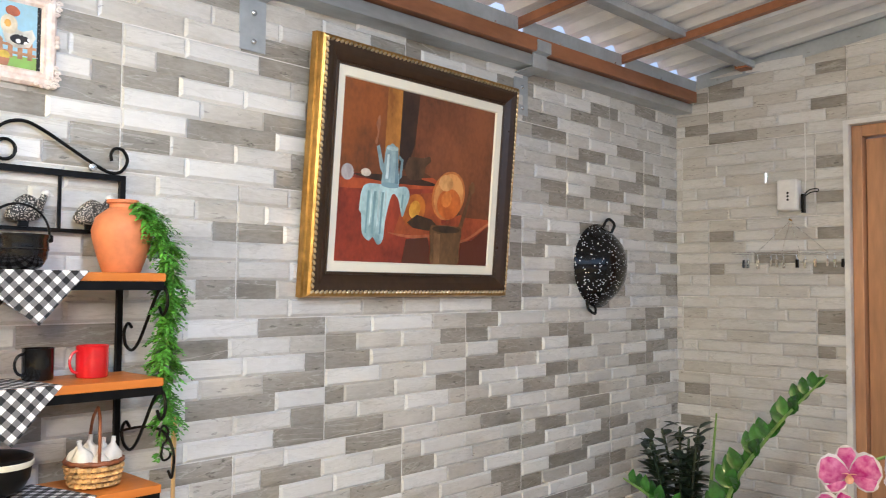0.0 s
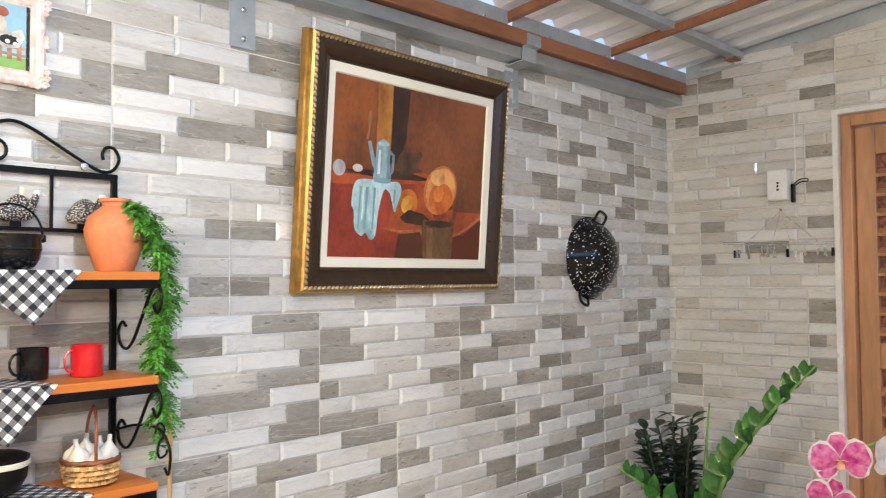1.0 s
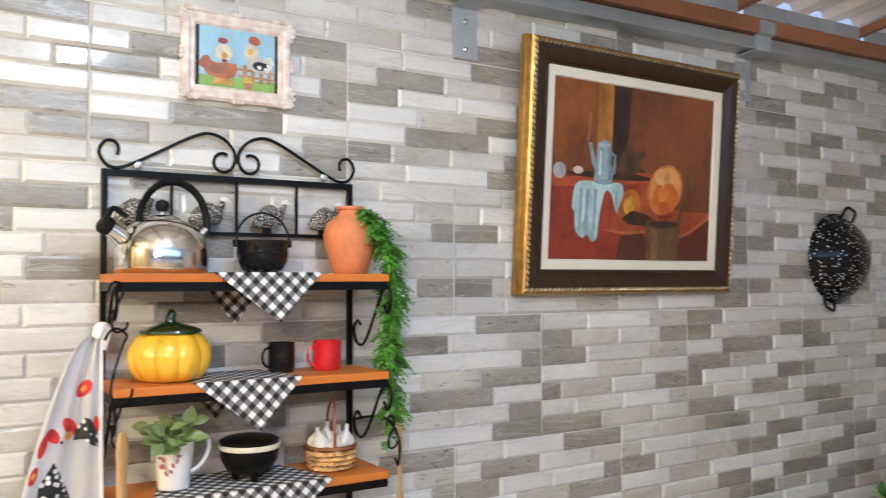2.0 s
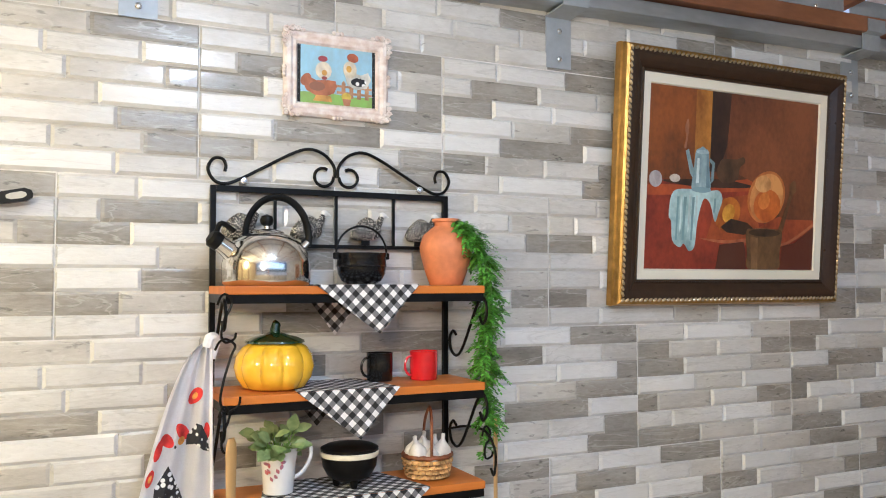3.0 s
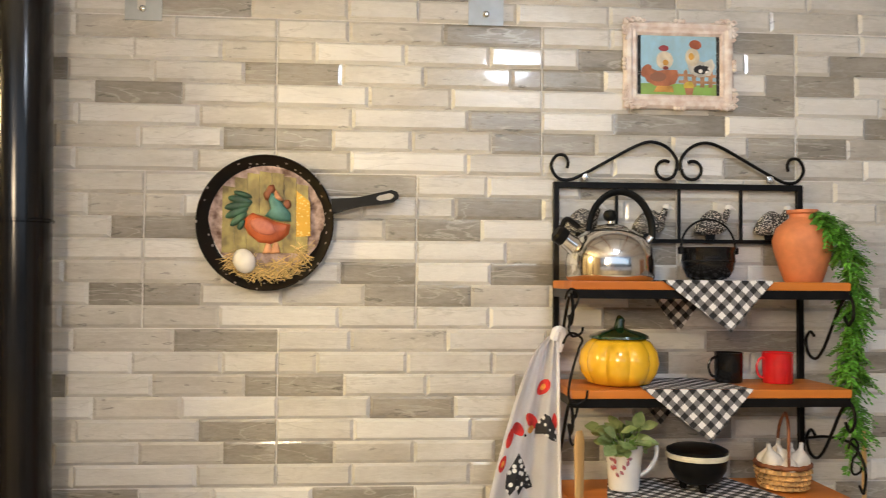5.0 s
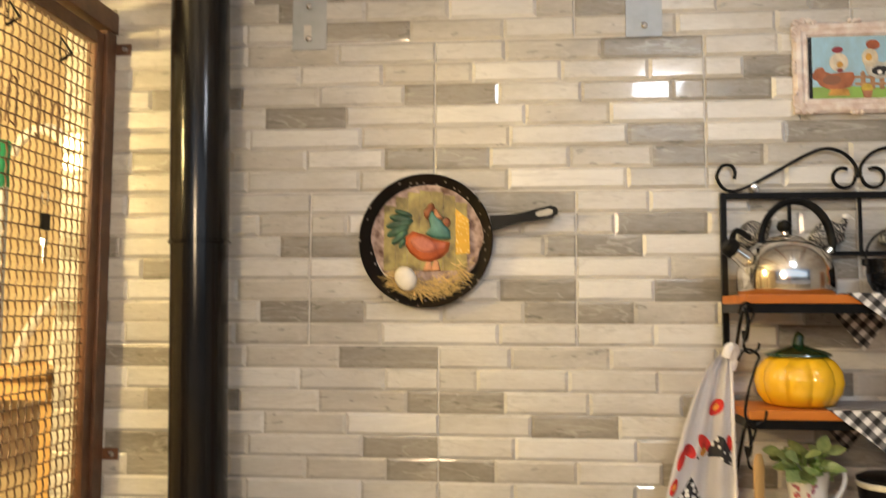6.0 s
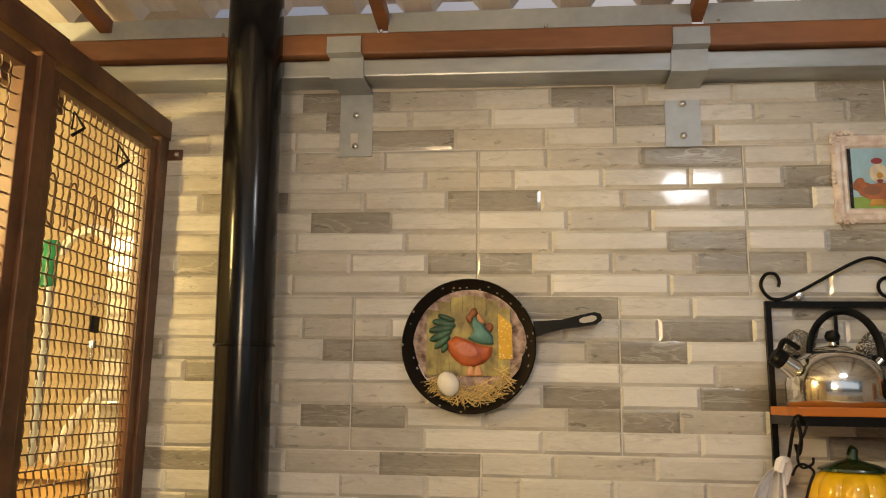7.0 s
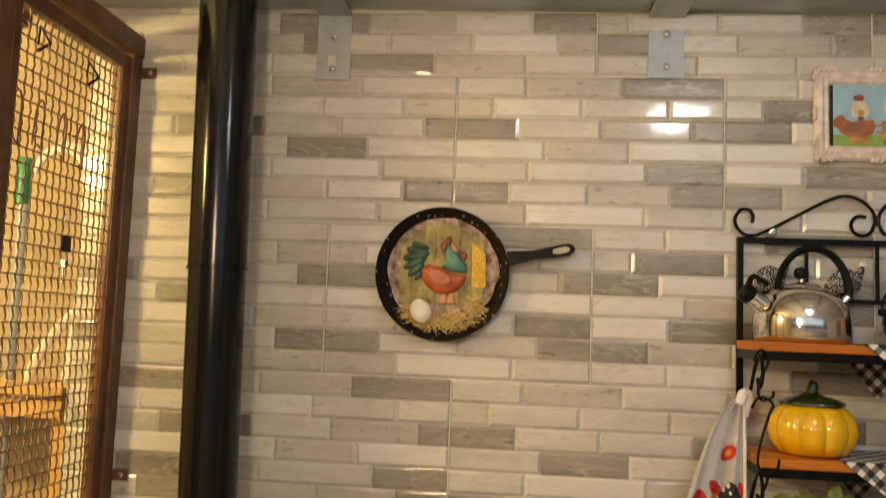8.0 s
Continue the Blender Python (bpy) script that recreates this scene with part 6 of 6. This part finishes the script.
for k, (y, z, h) in enumerate(((-0.430, 1.765, 0.09), (-0.360, 1.765, 0.085), (-0.285, 1.76, 0.085), (-0.218, 1.755, 0.085))):
    pts = smooth_line([(XL + 0.006, y - 0.012, z - h), (XL + 0.010, y - 0.012, z - 0.02), (XL + 0.012, y, z), (XL + 0.010, y + 0.013, z - 0.02), (XL + 0.008, y + 0.013, z - h * 0.9), (XL + 0.014, y + 0.005, z - h * 1.05), (XL + 0.012, y - 0.006, z - h * 0.98)], 5)
    tagged(part("wire_hook", tube(pts, 0.0018, 6), WIREM, None, smooth=True), "bent wire hook hung on the mesh", "hook", "hooks on the mesh")
for y, z in ((-0.405, 1.90), (-0.235, 1.89)):
    pts = [(XL + 0.004, y + 0.03, z - 0.035), (XL + 0.006, y + 0.03, z), (XL + 0.05, y - 0.005, z - 0.045), (XL + 0.04, y - 0.025, z - 0.065)]
    tagged(part("peg_hook", tube(pts, [0.0018, 0.0018, 0.0028, 0.0036], 6), BLACKI, None), "short dark metal peg hooked into the mesh", "hook", "pegs in the mesh")
bl = part("bulb", lathe([(0.008, 0.05), (0.010, 0.03), (0.020, 0.008), (0.021, -0.006), (0.012, -0.019), (0, -0.022)], (-1.1, -1.05, 1.957), 20), glow("warm_bulb", (1.0, 0.72, 0.36), 6), None, smooth=True)
tagged(bl, "warm glowing bulb hanging behind the mesh screen", "bulb")
part("cord", tube([(-1.1, -1.05, 2.005), (-1.1, -1.05, roof_z(-1.05) - 0.06)], 0.004, 6), BLACKI, bl)
# unseen bulb body and cord, added to go with the warm fill
kb = part("bulb", lathe([(0.010, 0.05), (0.014, 0.03), (0.028, 0.005), (0.030, -0.015), (0.018, -0.034), (0, -0.038)], (-0.02, -2.5, 1.88), 20), glow("added_bulb_glow", (1.0, 0.78, 0.50), 6), None, smooth=True)
tagged(kb, "added warm fill bulb on a long cord under the veranda roof", "bulb")
part("cord", tube([(-0.02, -2.5, 1.92), (-0.02, -2.5, roof_z(-2.5) - 0.055)], 0.004, 6), BLACKI, kb)
cl = part("ceiling_lamp", lathe([(0.12, 0.03), (0.125, 0.02), (0.12, 0.0), (0.0, -0.004)], (1.0, -1.45, 2.26), 32), glow("lamp_white", (0.9, 0.96, 1.0), 5), None, smooth=True)
tagged(cl, "round white ceiling lamp under the roof", "lamp")
part("rod", tube([(1.0, -1.45, 2.29), (1.0, -1.45, roof_z(-1.45) - 0.05)], 0.006, 6), GREYP, cl)

# ---- wall tiles: one moulded relief of 7 courses, printed in different shades ----
MOULD = [(.265, .625), (.14, .475, .80), (.24, .55, .885), (.34, .655), (.28, .72), (.205, .505, .81), (.275, .715)]
PRINTS = {
    "a": "123 2011 3123 020 213 3123 201",
    "b": "121 2112 3113 131 102 3213 112",
    "d": "103 1312 3003 023 030 3213 103",
    "e": "112 1111 1111 121 112 1112 111",
    "f": "111 1121 2110 111 111 1012 111",
    "g": "112 3213 3112 111 111 1111 111",
}


def tile_mesh(key, turned, seed):
    rnd = random.Random(seed)
    bm = bmesh.new()
    g = 0.0014
    w, h = TW - 2 * g, TH - 2 * g
    # body
    box(0, w, 0.0006, 0.0066, -h, 0, bm=bm)
    rows = PRINTS[key].split()
    for r in range(7):
        src = 6 - r if turned else r
        cuts = [0, *MOULD[src], 1]
        shades = rows[r]
        if turned:
            cuts = [1 - c for c in cuts[::-1]]
            shades = rows[src][::-1]
        z1, z0 = -h * r / 7, -h * (r + 1) / 7
        for i in range(len(cuts) - 1):
            s = int(shades[i % len(shades)])
            x0, x1 = cuts[i] * w, cuts[i + 1] * w
            e = 0.0
            up = (-0.0060, -0.0053, -0.0024, -0.0009)[s] - rnd.uniform(0, 0.0007)
            ix0 = 0.0075 if i else 0.003
            ix1 = 0.0075 if i < len(cuts) - 2 else 0.003
            tilt = rnd.uniform(-0.0005, 0.0005)
            o = [(x0 + e, 0.0002, z0 + e), (x1 - e, 0.0002, z0 + e), (x1 - e, 0.0002, z1 - e), (x0 + e, 0.0002, z1 - e)]
            n = [(x0 + ix0, up, z0 + 0.0072), (x1 - ix1, up + tilt, z0 + 0.0072), (x1 - ix1, up + tilt, z1 - 0.0058), (x0 + ix0, up, z1 - 0.0058)]
            O = [bm.verts.new(v) for v in o]
            N = [bm.verts.new(v) for v in n]
            f = [bm.faces.new(N)]
            for k in range(4):
                f.append(bm.faces.new((O[k], O[(k + 1) % 4], N[(k + 1) % 4], N[k])))
            for q in f:
                q.material_index = s
    for f in bm.faces:
        if len(f.verts) == 4 and f.material_index == 0 and f.calc_center_median().y > 0.0004:
            f.material_index = 1
    me = bpy.data.meshes.new("tile")
    bm.to_mesh(me)
    bm.free()
    for m in TILE:
        me.materials.append(m)
    return me


CACHE = {}
KNOWN = {2: "gt gt at gt bt at dt dt bt", 1: "b b a d d d a d b", 0: "b b a d b b d d a", -1: "a a b d d at dt at dt", -2: "b a d b d d a d b"}
SHIFT = {2: 0.0, 1: -0.015, 0: 0.0, -1: -0.005, -2: 0.0, -3: -0.01, -4: 0.0, -5: 0.0}


def put_tile(parent, name, row, col, m, cut=None):
    rnd = random.Random(row * 131 + col * 17 + (5000 if parent is wall_e else 0))
    if parent is wall_n and row in KNOWN and -1 <= col < 8:
        pick = KNOWN[row].split()[col + 1]
    else:
        pick = rnd.choice("efebab" if parent is wall_e else "abd") + rnd.choice(("", "t"))
    key = (pick, "lohi"[row % 2])
    if key not in CACHE:
        CACHE[key] = tile_mesh(pick[0], pick.endswith("t"), len(CACHE) + 3)
    me = CACHE[key]
    if cut:
        me = me.copy()
        bm = bmesh.new()
        bm.from_mesh(me)
        inv = m.inverted()
        for co, no in cut:
            bmesh.ops.bisect_plane(bm, geom=[*bm.verts, *bm.edges, *bm.faces], plane_co=inv @ Vector(co), plane_no=(inv.to_3x3() @ Vector(no)), clear_outer=True)
        if not bm.faces:
            bm.free()
            return
        bm.to_mesh(me)
        bm.free()
    ob = new("tile", me)
    ob.parent = parent
    ob.matrix_basis = m


for row in range(-4, 3):
    top = LEVEL + row * TH
    off = SHIFT[row] + (0 if row % 2 == 0 else 0.285)
    for col in range(-2, 9):
        x = off + (col - 1) * TW
        if x + TW < XL - 0.1 or x > XC:
            continue
        cut = []
        if x < XL - 0.1:
            cut.append(((XL - 0.1, 0, 0), (-1, 0, 0)))
        if x + TW > XC:
            cut.append(((XC - 0.002, 0, 0), (1, 0, 0)))
        if top > 2.2:
            cut.append(((0, 0, 2.2), (0, 0, 1)))
        put_tile(wall_n, "tile", row, col, Matrix.Translation((x + 0.0012, 0, top - 0.0012)), cut)
for row in range(-4, 4):
    top = LEVEL + 0.045 + row * TH
    off = 0.152 if row % 2 == 0 else 0.600
    for col in range(-1, 8):
        y = -(off + (col - 1) * TW)
        if y - TW > 0 or y < -3.7:
            continue
        spans = [(min(y, -0.002), max(y - TW, -3.7))]
        inside = y > DY1 and y - TW < DY0 and top - TH < DZ
        def cuts(a, b, zmin=None):
            c = []
            if a < y:
                c.append(((0, a, 0), (0, 1, 0)))
            if b > y - TW:
                c.append(((0, b, 0), (0, -1, 0)))
            if top > roof_z(y) - 0.1:
                c.append(((0, 0, roof_z(0) - 0.02), (0, 0.129, 0.9916)))
            if zmin:
                c.append(((0, 0, zmin), (0, 0, -1)))
            return c
        mm = Matrix.Translation((XC, y - 0.0012, top - 0.0012)) @ Matrix.Rotation(radians(-90), 4, 'Z')
        if not inside:
            put_tile(wall_e, "tile", row, col, mm, cuts(*spans[0]))
        else:
            if y > DY0:
                put_tile(wall_e, "tile", row, col, mm, cuts(spans[0][0], DY0))
            if y - TW < DY1:
                put_tile(wall_e, "tile", row, col, mm, cuts(min(spans[0][0], DY1), spans[0][1]))
            if top > DZ + 0.01:
                a, b = min(spans[0][0], DY0), max(spans[0][1], DY1)
                if a > b:
                    put_tile(wall_e, "tile", row, col, mm, cuts(a, b, DZ))
